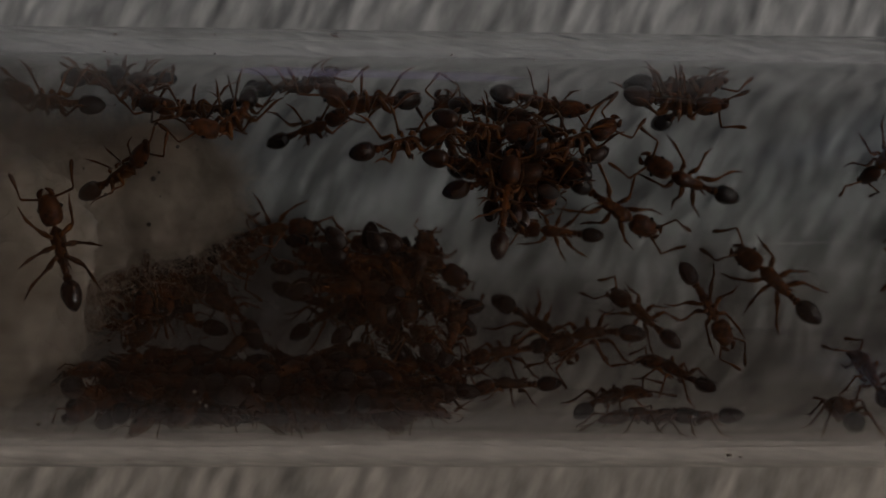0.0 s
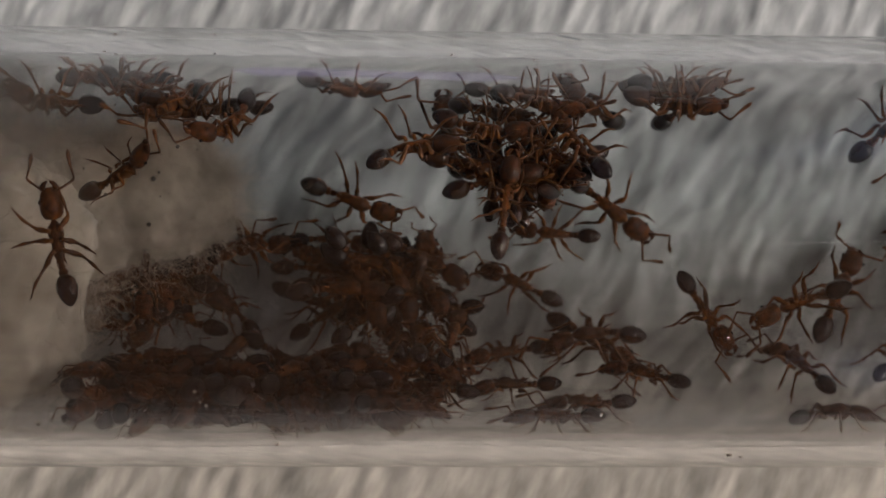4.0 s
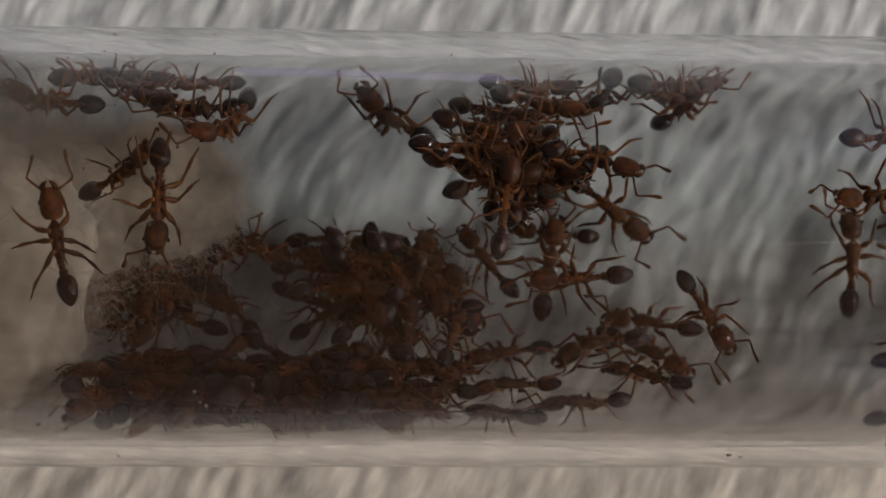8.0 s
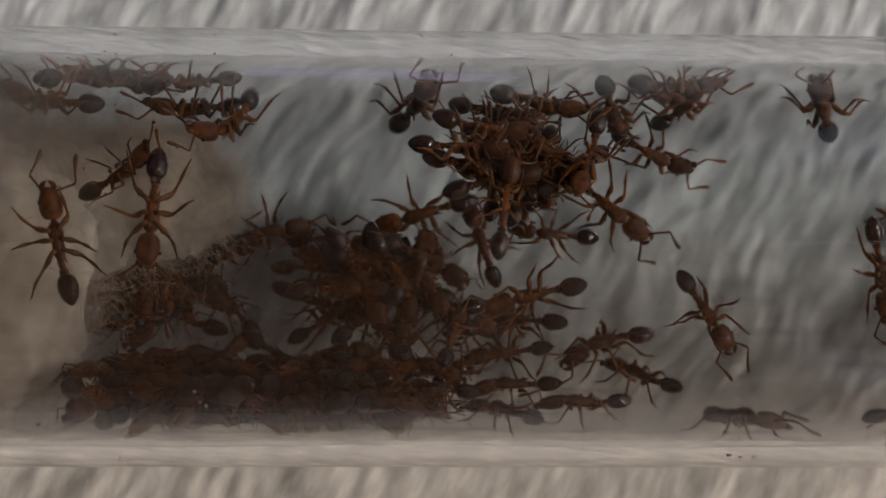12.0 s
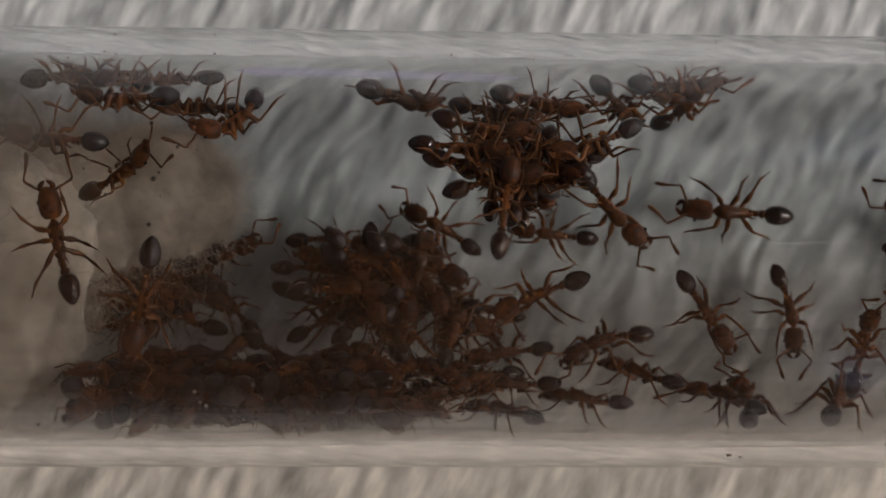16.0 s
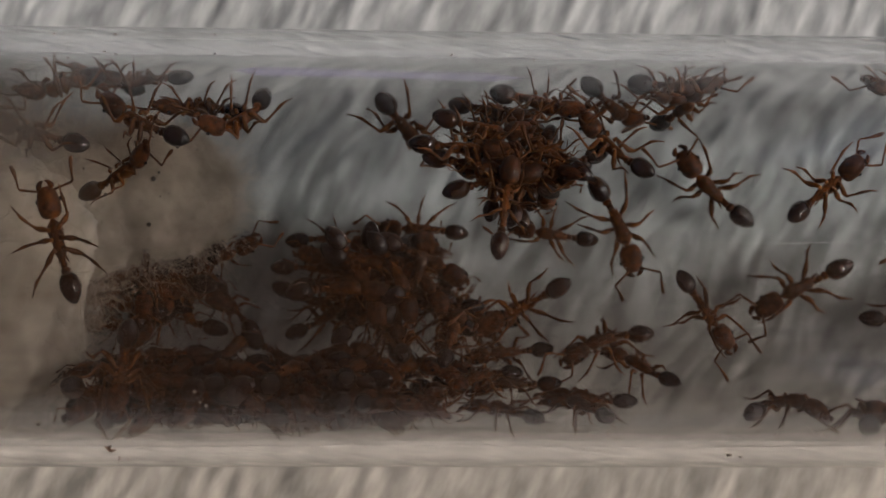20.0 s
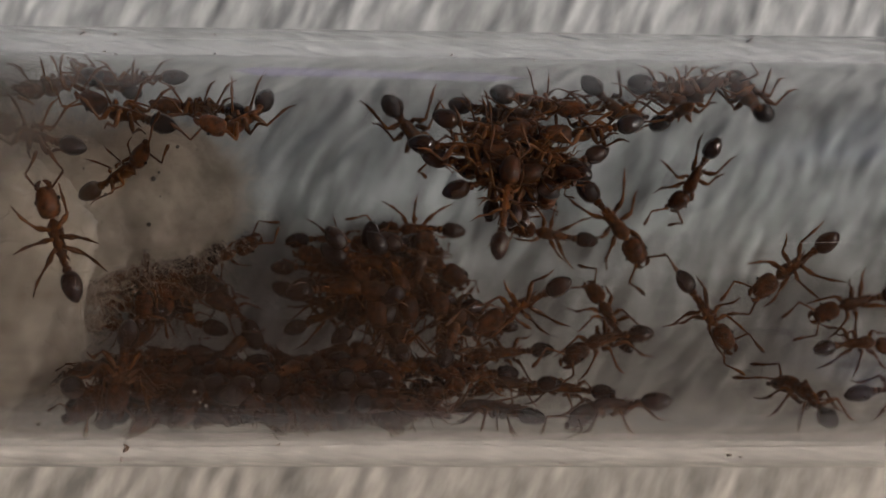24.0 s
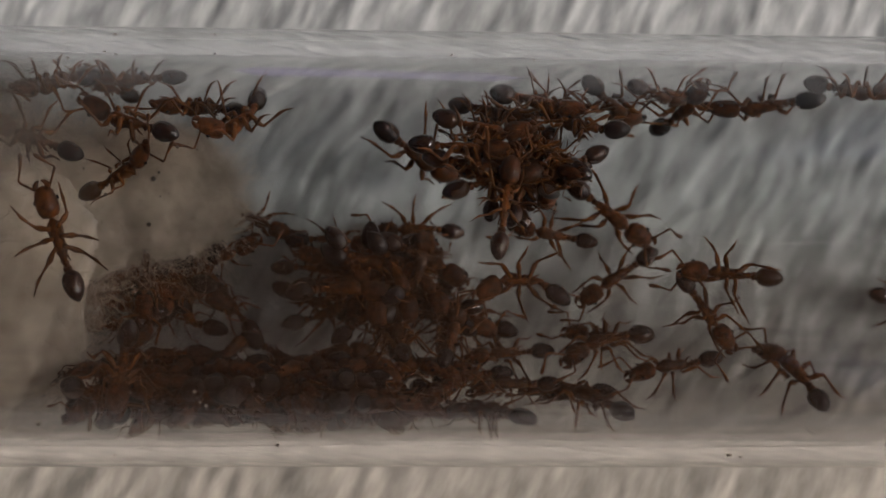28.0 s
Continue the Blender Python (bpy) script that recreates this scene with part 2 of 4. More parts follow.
def cotton_plug():
    ob = tagged(new("cotton_plug"), "off-white cotton wool plug with loose fibres closing the tube", "cotton plug")
    part("wool", lump((-24.2, -1.2, -0.6), (11.0, 6.9, 6.0), 0.1, 3.0, 6, 0.8), COTTON, ob)
    part("tuft", lump((-10.9, 2.0, -4.4), (2.9, 2.6, 1.7), 0.12, 8.0, 6, 1.0), COTTON, ob)
    part("wisp", lump((-14.8, 1.4, -4.2), (3.6, 3.2, 2.6), 0.16, 5.0, 6, 1.0), COTTON, ob)
    tagged(part("fibres", hairs((-24.2, -1.2, -0.6), (11.0, 6.9, 6.0), 9000, 5, 2.0, 0.8), COTTON, ob), kind="stuff")
    tagged(part("tuft_fibres", hairs((-10.9, 2.0, -4.4), (3.0, 2.7, 1.8), 5600, 6, 1.2, 1.0), COTTON, ob), kind="stuff")
    tagged(part("wisp_fibres", hairs((-14.8, 1.4, -4.2), (3.7, 3.3, 2.7), 4200, 9, 1.6, 1.0), COTTON, ob), kind="stuff")


cotton_plug()

# ---- the ants ----
WORKERS = []
DICE = random.Random(41)
HIPS = {"front": (0.42, 0.17, -0.14), "middle": (0.08, 0.16, -0.17), "hind": (-0.28, 0.15, -0.16)}


def leg_shape(kind, side):
    way, far = {"front": (54, 0.70), "middle": (92, 0.68), "hind": (126, 0.88)}[kind]
    c, s = math.cos(radians(way)), math.sin(radians(way)) * side
    line = ((0, 0), (0.14, -0.10), (0.5, 0.22), (0.78, 0.30), (1.05, 0.0), (1.38, -0.38), (1.62, -0.51), (1.92, -0.56))
    bend = (0, 0, 0, 0.02, 0.18, 0.4, 0.62, 0.86)
    b = {"front": -0.75, "middle": 0.35, "hind": 0.5}[kind]
    pts = []
    for (d, z), k in zip(line, bend):
        d *= far
        pts.append((d * c - k * b * s * side, d * s + k * b * c * side, z))
    return limb(pts, (0.1, 0.075, 0.118, 0.066, 0.044, 0.07, 0.034, 0.022), 7)


def antenna_shape(side):
    pts = ((0, 0, 0), (0.26, 0.3 * side, 0.08), (0.5, 0.56 * side, 0.10), (0.58, 0.58 * side, 0.06),
           (0.84, 0.45 * side, -0.08), (1.06, 0.36 * side, -0.17), (1.22, 0.31 * side, -0.23), (1.34, 0.28 * side, -0.28), (1.42, 0.26 * side, -0.31))
    return limb(pts, (0.05, 0.042, 0.052, 0.036, 0.042, 0.068, 0.085, 0.075, 0.02), 7)


def gaster_shape():
    """An egg of four overlapping plates, each a little proud of the next."""
    rings = []
    for k in range(25):
        u = 0.012 + 0.976 * k / 24
        v = (u - 0.42) / (0.42 if u < 0.42 else 0.58)
        g = max(0.02, 1 - abs(v) ** (2.3 if u < 0.42 else 1.9)) ** (0.5 if u < 0.42 else 0.62)
        plate = u * 3.6 % 1.0
        g *= 1 - 0.05 * (1 - plate) ** 3
        rings.append((-0.42 - 1.14 * u, 0.02 - 0.05 * max(0, u - 0.5), 0.385 * g, 0.38 * g))
    return loft(rings[::-1], 16)


def build_worker():
    ant = new("ant")
    thorax = loft([(0.84, 0.06, 0.043, 0.05), (0.74, 0.07, 0.103, 0.12), (0.58, 0.10, 0.249, 0.26), (0.38, 0.13, 0.292, 0.31),
                   (0.16, 0.12, 0.267, 0.29), (-0.02, 0.07, 0.215, 0.25), (-0.2, 0.06, 0.224, 0.25), (-0.42, 0.04, 0.215, 0.23),
                   (-0.6, -0.02, 0.129, 0.13), (-0.9, -0.05, 0.0602, 0.06)])
    spines = [limb([(-0.5, 0.1 * s, 0.16), (-0.68, 0.15 * s, 0.25), (-0.8, 0.18 * s, 0.28)], [0.05, 0.03, 0.008]) for s in (1, -1)]
    part("thorax", merged(thorax, *spines), BODY_RED, ant)
    head = part("head", loft([(0, 0, 0.093, 0.093), (0.0465, 0, 0.279, 0.242), (0.186, 0, 0.381, 0.316), (0.419, 0, 0.419, 0.344),
                              (0.67, -0.0186, 0.4, 0.316), (0.911, -0.0372, 0.344, 0.242), (1.04, -0.0558, 0.26, 0.167), (1.12, -0.0651, 0.167, 0.0837)]),
                HEAD_RED, ant, (0.8, 0, 0.05))
    for s in (1, -1):
        part("eye", egg(-0.09, 0.09, 0.05, 0.07), EYE_BLACK, head, (0.62, 0.42 * s, 0.08), "small black compound eye")
        part("mandible", limb([(0, 0, 0), (0.1, 0.0, -0.02), (0.2, -0.08 * s, -0.04), (0.27, -0.18 * s, -0.05)], (0.11, 0.11, 0.08, 0.03)),
             HEAD_RED, head, (1.07, 0.22 * s, -0.08))
        part("antenna", antenna_shape(s), LEG_BROWN, head, (0.94, 0.18 * s, 0.14))
    gaster = part("gaster", gaster_shape(), GASTER_DARK, ant, (-0.68, 0, -0.04), "glossy dark brown gaster")
    part("petiole", loft([(0.06, 0, 0.06, 0.06), (-0.06, 0.03, 0.10, 0.12), (-0.16, 0.06, 0.14, 0.18), (-0.24, 0.02, 0.09, 0.10)]), BODY_RED, gaster)
    part("postpetiole", loft([(-0.22, 0.01, 0.08, 0.08), (-0.32, 0.05, 0.18, 0.18), (-0.42, 0.03, 0.16, 0.16), (-0.48, 0, 0.10, 0.1)]), BODY_RED, gaster)
    for kind, (x, y, z) in HIPS.items():
        for s in (1, -1):
            part(kind + "_leg", leg_shape(kind, s), LEG_BROWN, ant, (x, y * s, z))
    return ant


def worker(size):
    """One more ant of the colony."""
    ant = copy_thing(WORKERS[0], Matrix()) if WORKERS else build_worker()
    ant.scale = (size, size, size)
    tagged(ant, "", "ant", "ants in the tube")
    WORKERS.append(ant)
    return ant


def piece(ant, name):
    return [o for o in ant.children if o.name.split(".")[0] == name]


def on_wall(x, round_, lift, heading):
    """An ant's pose on the inner wall, feet outwards; all in mm and degrees."""
    a, h = radians(round_), radians(heading)
    out, side = Vector((0, math.sin(a), math.cos(a))), Vector((0, -math.cos(a), math.sin(a)))
    way = Vector((1, 0, 0)) * math.cos(h) + side * math.sin(h)
    up = -out
    left = up.cross(way)
    m = Matrix((way, left, up)).transposed().to_4x4()
    return Matrix.Translation(Vector((x, out.y * (R_IN - BODY - lift), out.z * (R_IN - BODY - lift))) * MM) @ m


NECK, WAIST = Vector((0.8, 0, 0.05)) * MM, Vector((-0.68, 0, -0.04)) * MM


def head_pose(yaw, nod):
    return Matrix.Translation(NECK) @ pose(0, 0, 0, 0, nod, yaw)


def gaster_pose(yaw, nod):
    return Matrix.Translation(WAIST) @ pose(0, 0, 0, 0, nod, yaw)


def stance(ant, reach=1.0):
    """Uneven footing: each leg a little turned, its own way on each ant. Returns the leg's rest angles."""
    angles = {}
    for kind, (x, y, z) in HIPS.items():
        for leg, s in zip(sorted(piece(ant, kind + "_leg"), key=lambda o: -o.location.y), (1, -1)):
            angles[leg] = (Vector((x, y * s, z)) * MM, DICE.uniform(-16, 16), DICE.uniform(-7, 9) * s, s, kind)
            leg.matrix_basis = Matrix.Translation(angles[leg][0]) @ pose(0, 0, 0, angles[leg][2], 0, angles[leg][1]) @ Matrix.Diagonal((reach, reach, reach, 1))
    return angles


def rest(ant, lift, x, round_, heading, head_yaw, gaster_yaw, tilt=0, roll=0, reach=0.75, label="reddish-brown worker ant with dark gaster resting in the cluster"):
    ant.matrix_basis = on_wall(x, round_, lift, heading) @ pose(0, 0, 0, roll, tilt, 0) @ Matrix.Diagonal((*ant.scale, 1))
    piece(ant, "head")[0].matrix_basis = head_pose(head_yaw, DICE.uniform(5, 25))
    piece(ant, "gaster")[0].matrix_basis = gaster_pose(gaster_yaw, DICE.uniform(-10, 12))
    stance(ant, reach)
    tagged(ant, label)


def crawl(ant, lift, *stretches):
    """Key an ant along its way, its head and gaster bending and its legs stepping as it goes."""
    rows = [r for s in stretches for r in s]
    tagged(ant, "reddish-brown worker ant with dark gaster walking on the inner glass wall")
    walk(ant, [(t, on_wall(x, a, lift, h)) for t, x, a, h, _, _ in rows])
    nod, dip = DICE.uniform(5, 22), DICE.uniform(-8, 10)
    walk(piece(ant, "head")[0], [(r[0], head_pose(r[4], nod)) for r in rows])
    walk(piece(ant, "gaster")[0], [(r[0], gaster_pose(r[5], dip)) for r in rows])
    legs = stance(ant)
    times = [r[0] for r in rows]
    gone, way = [0.0], 0.0
    for p, q in zip(rows, rows[1:]):
        step = math.hypot(q[1] - p[1], 6.2 * radians(q[2] - p[2])) + abs(radians(q[3] - p[3])) * 0.6
        gone.append(gone[-1] + step)
    ticks = [k * 0.2 for k in range(int(END / 0.2))] + [END]
    path = np.interp(ticks, times, gone)
    for leg, (hip, yaw, roll, s, kind) in legs.items():
        beat = 0 if (kind == "middle") == (s > 0) else math.pi
        keys, last = [], None
        for t, d in zip(ticks, path):
            swing = 17 * s * math.sin(d / 1.5 * math.tau + beat)
            raise_ = 5 * s * max(0.0, math.cos(d / 1.5 * math.tau + beat))
            if last is None or abs(d - last) > 0.02 or t == END:
                keys.append((t, Matrix.Translation(hip) @ pose(0, 0, 0, roll + raise_, 0, yaw + swing)))
            last = d
        walk(leg, keys)


def twitch():
    """Every ant feels about with its antennae."""
    dice = random.Random(77)
    for k, ant in enumerate(WORKERS):
        for feeler in [o for o in piece(ant, "head")[0].children if o.name.split(".")[0] == "antenna"]:
            base = Vector((0.94, 0.18 if feeler.location.y > 0 else -0.18, 0.14)) * MM
            spread = 1 if feeler.location.y > 0 else -1
            if k in HUDDLED:
                feeler.scale = (0.55, 0.55, 0.55)
            pace = dice.choice((0.5, 0.7, 1.0))
            rows = [(i * pace, Matrix.Translation(base) @ pose(0, 0, 0, 0, dice.uniform(-22, 14), spread * dice.uniform(-22, 34)))
                    for i in range(int(END / pace))]
            walk(feeler, rows + [(END, rows[-1][1])])


rest(worker(0.84), 1.15, -11.45, 29, -13, -3, 3, 42)
rest(worker(0.86), 0, -8.05, 201.1, 131, 3, -3)
rest(worker(0.86), 0, 3.15, 53.8, 25, 2, -2)
rest(worker(0.86), 0.93, 1.6, 67.8, 40, 3, -3)
rest(worker(0.86), 0.2, 1.15, 42.6, 13, -4, 4)
rest(worker(0.86), 0.9, 0.85, 33.0, 7, 0, 0)
rest(worker(0.86), 0.3, 1.45, 22.8, -12, 1, -1)
rest(worker(0.86), 0, 1.72, 13.9, -81, 0, 0)
rest(worker(0.86), 1.3, 2.5, 27.0, -70, 2, -2)
rest(worker(0.86), 1.76, 2.05, 69.9, 147, -2, 2)
rest(worker(0.86), 0.8, 3.3, 38.0, -140, 3, -3)
rest(worker(0.86), 2, -8.38, 185, 17, 17, -17)
rest(worker(0.86), 0.6, -3.97, 176.6, -5, -10, 10)
rest(worker(0.86), 1, -4.52, 188.8, -4, -4, 4)
rest(worker(0.86), 0.2, -4.62, 201.1, -17, 10, -10)
rest(worker(0.86), 2, -2.57, 218.5, 36, -4, 4)
rest(worker(0.86), 1.6, -2.62, 254.8, -43, -6, 6)
rest(worker(0.86), 1.48, -3.99, 259, 141, -3, 3)
rest(worker(0.86), 2, 0.53, 232.4, 76, 0, 0)
rest(worker(0.86), 1.2, -0.01, 207.6, 178, -6, 6)
rest(worker(0.86), 0.8, -0.53, 187.5, 161, -10, 10)
rest(worker(0.86), 1.5, -1.56, 196.4, -102, 0, 0)
rest(worker(0.86), 1.48, -13.1, 260.5, 36, 4, -4)
rest(worker(0.86), 0, -0.85, 265.4, 42, 7, -7)
rest(worker(0.86), 0.4, 2.8, 245.2, -177, 12, -12)
rest(worker(0.86), 2.6, -11.13, 199.2, -92, 1, -1)

# the heap of resting ants, and those packed into the cluster
HEAPS = ((19, (-13.0, -9.4), (186, 218), (0.2, 2.2), 0.97), (19, (-3.9, 0.2), (184, 214), (0.3, 2.6), 0.97),
         (56, (-12.4, -3.2), (233, 285), (0.3, 1.8), 0.97), (40, (-12.6, -2.2), (262, 291), (0.15, 0.75), 0.97),
         (8, (-3.2, 0.8), (235, 275), (0.0, 1.2), 0.97), (15, (1.5, 4.0), (26, 49), (0.6, 2.8), 0.76))
HUDDLED = set()
for count, along, around, lifts, size in HEAPS:
    for _ in range(count):
        HUDDLED.add(len(WORKERS))
        rest(worker(size * DICE.uniform(0.91, 1.09)), DICE.uniform(*lifts), DICE.uniform(*along), DICE.uniform(*around),
             DICE.uniform(-180, 180), DICE.uniform(-30, 30), DICE.uniform(-40, 40), DICE.uniform(-14, 14), DICE.uniform(-25, 25), 0.5,
             "reddish-brown worker ant huddled in the dense heap of nestmates")


# ---- grit on the glass ----
def grit(x, round_, size, seed, radius=R_OUT, pale=False):
    rng = random.Random(seed)
    bm = bmesh.new()
    bmesh.ops.create_icosphere(bm, subdivisions=2, radius=size * MM)
    for v in bm.verts:
        v.co *= 1 + 0.6 * noise.noise(v.co * (900 / size * 0.2) + Vector((seed, 0, 0)))
        v.co.z *= 0.4
    verts, faces = [tuple(v.co) for v in bm.verts], [tuple(w.index for w in f.verts) for f in bm.faces]
    bm.free()
    ob = mesh_object("crumb" if pale else "dust_speck", verts, faces, FLECK if pale else GRIT)
    a = radians(round_)
    out = Vector((0, math.sin(a), math.cos(a)))
    ob.matrix_basis = Matrix.Translation(Vector((x, out.y * (radius + size * 0.25), out.z * (radius + size * 0.25))) * MM) @ out.to_track_quat("Z", "X").to_matrix().to_4x4() @ pose(0, 0, 0, 0, 0, rng.uniform(0, 180))
    if pale:
        tagged(ob, "tiny pale fleck among the ants", "crumb", "crumbs in the heap")
    else:
        tagged(ob, "tiny dark speck of dirt stuck to the glass", "dust", "specks on the tube")


grit(-11.79, 68.7, 0.08, 0)
grit(-8.31, 70.0, 0.06, 1)
grit(-14.09, -49.0, 0.09, 2)
grit(10.04, -65.0, 0.1, 3)
grit(10.48, -66.3, 0.07, 4)
grit(11.79, 38.2, 0.05, 5)
grit(0.00, 57.8, 0.06, 6)
grit(2.85, 55.6, 0.05, 7)
grit(-12.03, 57.2, 0.06, 8)
grit(-13.24, 53.9, 0.05, 9)
grit(-9.37, 27.8, 0.065, 10, R_IN - 0.10)
grit(-8.71, 26.8, 0.030, 11, R_IN - 0.05)
grit(-10.25, 6.0, 0.080, 12, R_IN - 0.13)
grit(-10.15, 18.4, 0.090, 13, R_IN - 0.14)
grit(-9.97, 20.2, 0.050, 14, R_IN - 0.08)
grit(-12.16, 17.1, 0.080, 15, R_IN - 0.13)
grit(-12.46, 21.1, 0.040, 16, R_IN - 0.07)
grit(-11.80, 6.3, 0.035, 17, R_IN - 0.06)
grit(-11.55, 41.2, 0.050, 18, R_IN - 0.08)
grit(-9.61, 14.2, 0.025, 19, R_IN - 0.04)
grit(-9.89, 13.4, 0.030, 20, R_IN - 0.05)
grit(-11.71, 14.0, 0.060, 21, R_IN - 0.10)
grit(-8.43, -48.0, 0.070, 22, R_IN - 0.11, True)
grit(-8.62, -46.3, 0.049, 23, R_IN - 0.08, True)
grit(-4.93, -50.3, 0.042, 24, R_IN - 0.07, True)
grit(-10.97, -42.4, 0.035, 25, R_IN - 0.06, True)
grit(-6.38, -37.2, 0.035, 26, R_IN - 0.06, True)
grit(-8.80, -42.4, 0.063, 27, R_IN - 0.10, True)

LINE_PALE = surface("pale_scratch", (0.25, 0.25, 0.24), (0.42, 0.42, 0.40), 0.5, 3000)


def scratch(x0, x1, round_, r):
    """A fine pale line along the tube's skin."""
    a = radians(round_)
    pts = []
    for k in range(9):
        u = k / 8
        b = a + 0.004 * math.sin(7 * u + x0)
        pts.append((x0 + (x1 - x0) * u, (R_OUT + 0.004) * math.sin(b), (R_OUT + 0.004) * math.cos(b)))
    part("scratch", limb(pts, [0.002] + [r] * 7 + [0.002], 4), LINE_PALE, TUBE, label="fine pale line along the glass")


# First two: the edge of a reflection, drawn as pale lines.
scratch(8.3, 13.6, 2.0, 0.0019)
scratch(9.6, 16.4, 2.3, 0.0014)
scratch(2.0, 9.5, 62.0, 0.005)
scratch(-12.0, -2.0, 66.0, 0.004)


def smear():
    """A faint violet reflection, painted as a thin patch on the tube's skin, with ragged ends."""
    m = bpy.data.materials.new("violet_smear")
    m.use_nodes = True
    t, n = m.node_tree, m.node_tree.nodes
    p = n["Principled BSDF"]
    p.inputs["Base Color"].default_value = (0.50, 0.46, 0.72, 1)
    p.inputs["Roughness"].default_value = 0.35
    co, mp, nz, ramp = (n.new("ShaderNode" + k) for k in ("TexCoord", "Mapping", "TexNoise", "ValToRGB"))
    mp.inputs["Scale"].default_value = (0.12, 1, 1)
    nz.inputs["Scale"].default_value = 900
    ramp.color_ramp.elements[0].color, ramp.color_ramp.elements[1].color = (0.05, 0.05, 0.05, 1), (0.22, 0.22, 0.22, 1)
    t.links.new(co.outputs["Object"], mp.inputs["Vector"])
    t.links.new(mp.outputs[0], nz.inputs["Vector"])
    t.links.new(nz.outputs["Fac"], ramp.inputs["Fac"])
    t.links.new(ramp.outputs["Color"], p.inputs["Alpha"])
    verts, faces, k = [], [], 40
    for i in range(k + 1):
        u = i / k
        x = -7.6 + 10.0 * u
        mid, wide = 49.3 - 1.8 * u, 1.7 * min(1, 12 * u, 9 * (1 - u)) * (0.92 + 0.08 * math.sin(9 * u)) + 0.05
        for a, r in ((mid - wide, 0.006), (mid + wide, 0.006), (mid + wide, 0.012), (mid - wide, 0.012)):
            b = radians(a)
            verts.append((x * MM, (R_OUT + r) * math.sin(b) * MM, (R_OUT + r) * math.cos(b) * MM))
    for i in range(k):
        for j in range(4):
            q = (j + 1) % 4
            faces.append((4 * i + j, 4 * i + q, 4 * i + 4 + q, 4 * i + 4 + j))
    faces += [(3, 2, 1, 0), tuple(4 * k + j for j in range(4))]
    part("smear", (verts, faces), m, TUBE, label="faint violet reflection painted along the glass")



def film():
    """A thin brown layer streaked lengthwise along one side of the tube, haze and dimmer light put into its colour,
    thinning out towards its edge.
    """
    m = bpy.data.materials.new("brown_film")
    m.use_nodes = True
    t, n = m.node_tree, m.node_tree.nodes
    p = n["Principled BSDF"]
    p.inputs["Base Color"].default_value = (0.042, 0.023, 0.014, 1)
    p.inputs["Roughness"].default_value = 0.9
    p.inputs["Specular IOR Level"].default_value = 0.0
    co, mp, nz, ramp = (n.new("ShaderNode" + k) for k in ("TexCoord", "Mapping", "TexNoise", "ValToRGB"))
    mp.inputs["Scale"].default_value = (0.05, 1, 1)
    nz.inputs["Scale"].default_value, nz.inputs["Detail"].default_value = 1100, 6
    ramp.color_ramp.elements[0].position, ramp.color_ramp.elements[1].position = 0.3, 0.75
    ramp.color_ramp.elements[0].color, ramp.color_ramp.elements[1].color = (0.09, 0.09, 0.09, 1), (0.21, 0.21, 0.21, 1)
    t.links.new(co.outputs["Object"], mp.inputs["Vector"])
    t.links.new(mp.outputs[0], nz.inputs["Vector"])
    t.links.new(nz.outputs["Fac"], ramp.inputs["Fac"])
    xyz, fade, both = (n.new("ShaderNode" + k) for k in ("SeparateXYZ", "MapRange", "Math"))
    fade.interpolation_type, both.operation = "SMOOTHSTEP", "MULTIPLY"
    fade.inputs["From Min"].default_value, fade.inputs["From Max"].default_value = 2.3 * MM, -1.8 * MM
    t.links.new(co.outputs["Object"], xyz.inputs[0])
    t.links.new(xyz.outputs["Y"], fade.inputs["Value"])
    t.links.new(ramp.outputs["Color"], both.inputs[0])
    t.links.new(fade.outputs[0], both.inputs[1])
    t.links.new(both.outputs[0], p.inputs["Alpha"])
    k, steps, verts, faces = 60, 10, [], []
    for i in range(k + 1):
        u = i / k
        a0, a1 = 19 + 1 * math.sin(9 * u) + 2 * math.sin(31 * u), -59.5 + 0.7 * math.sin(17 * u)
        ring = [(a0 + (a1 - a0) * j / steps, 0.003) for j in range(steps + 1)]
        ring += [(a, 0.006) for a, _ in reversed(ring)]
        for a, r in ring:
            b = radians(a)
            verts.append(((-24.0 + 50 * u) * MM, (R_OUT + r) * math.sin(b) * MM, (R_OUT + r) * math.cos(b) * MM))
    w = 2 * steps + 2
    faces = [(w * i + j, w * i + (j + 1) % w, w * (i + 1) + (j + 1) % w, w * (i + 1) + j) for i in range(k) for j in range(w)]
    faces += [tuple(range(w))[::-1], tuple(w * k + j for j in range(w))]
    part("film", (verts, faces), m, TUBE, label="thin brownish layer along the glass, painted haze and dimness")


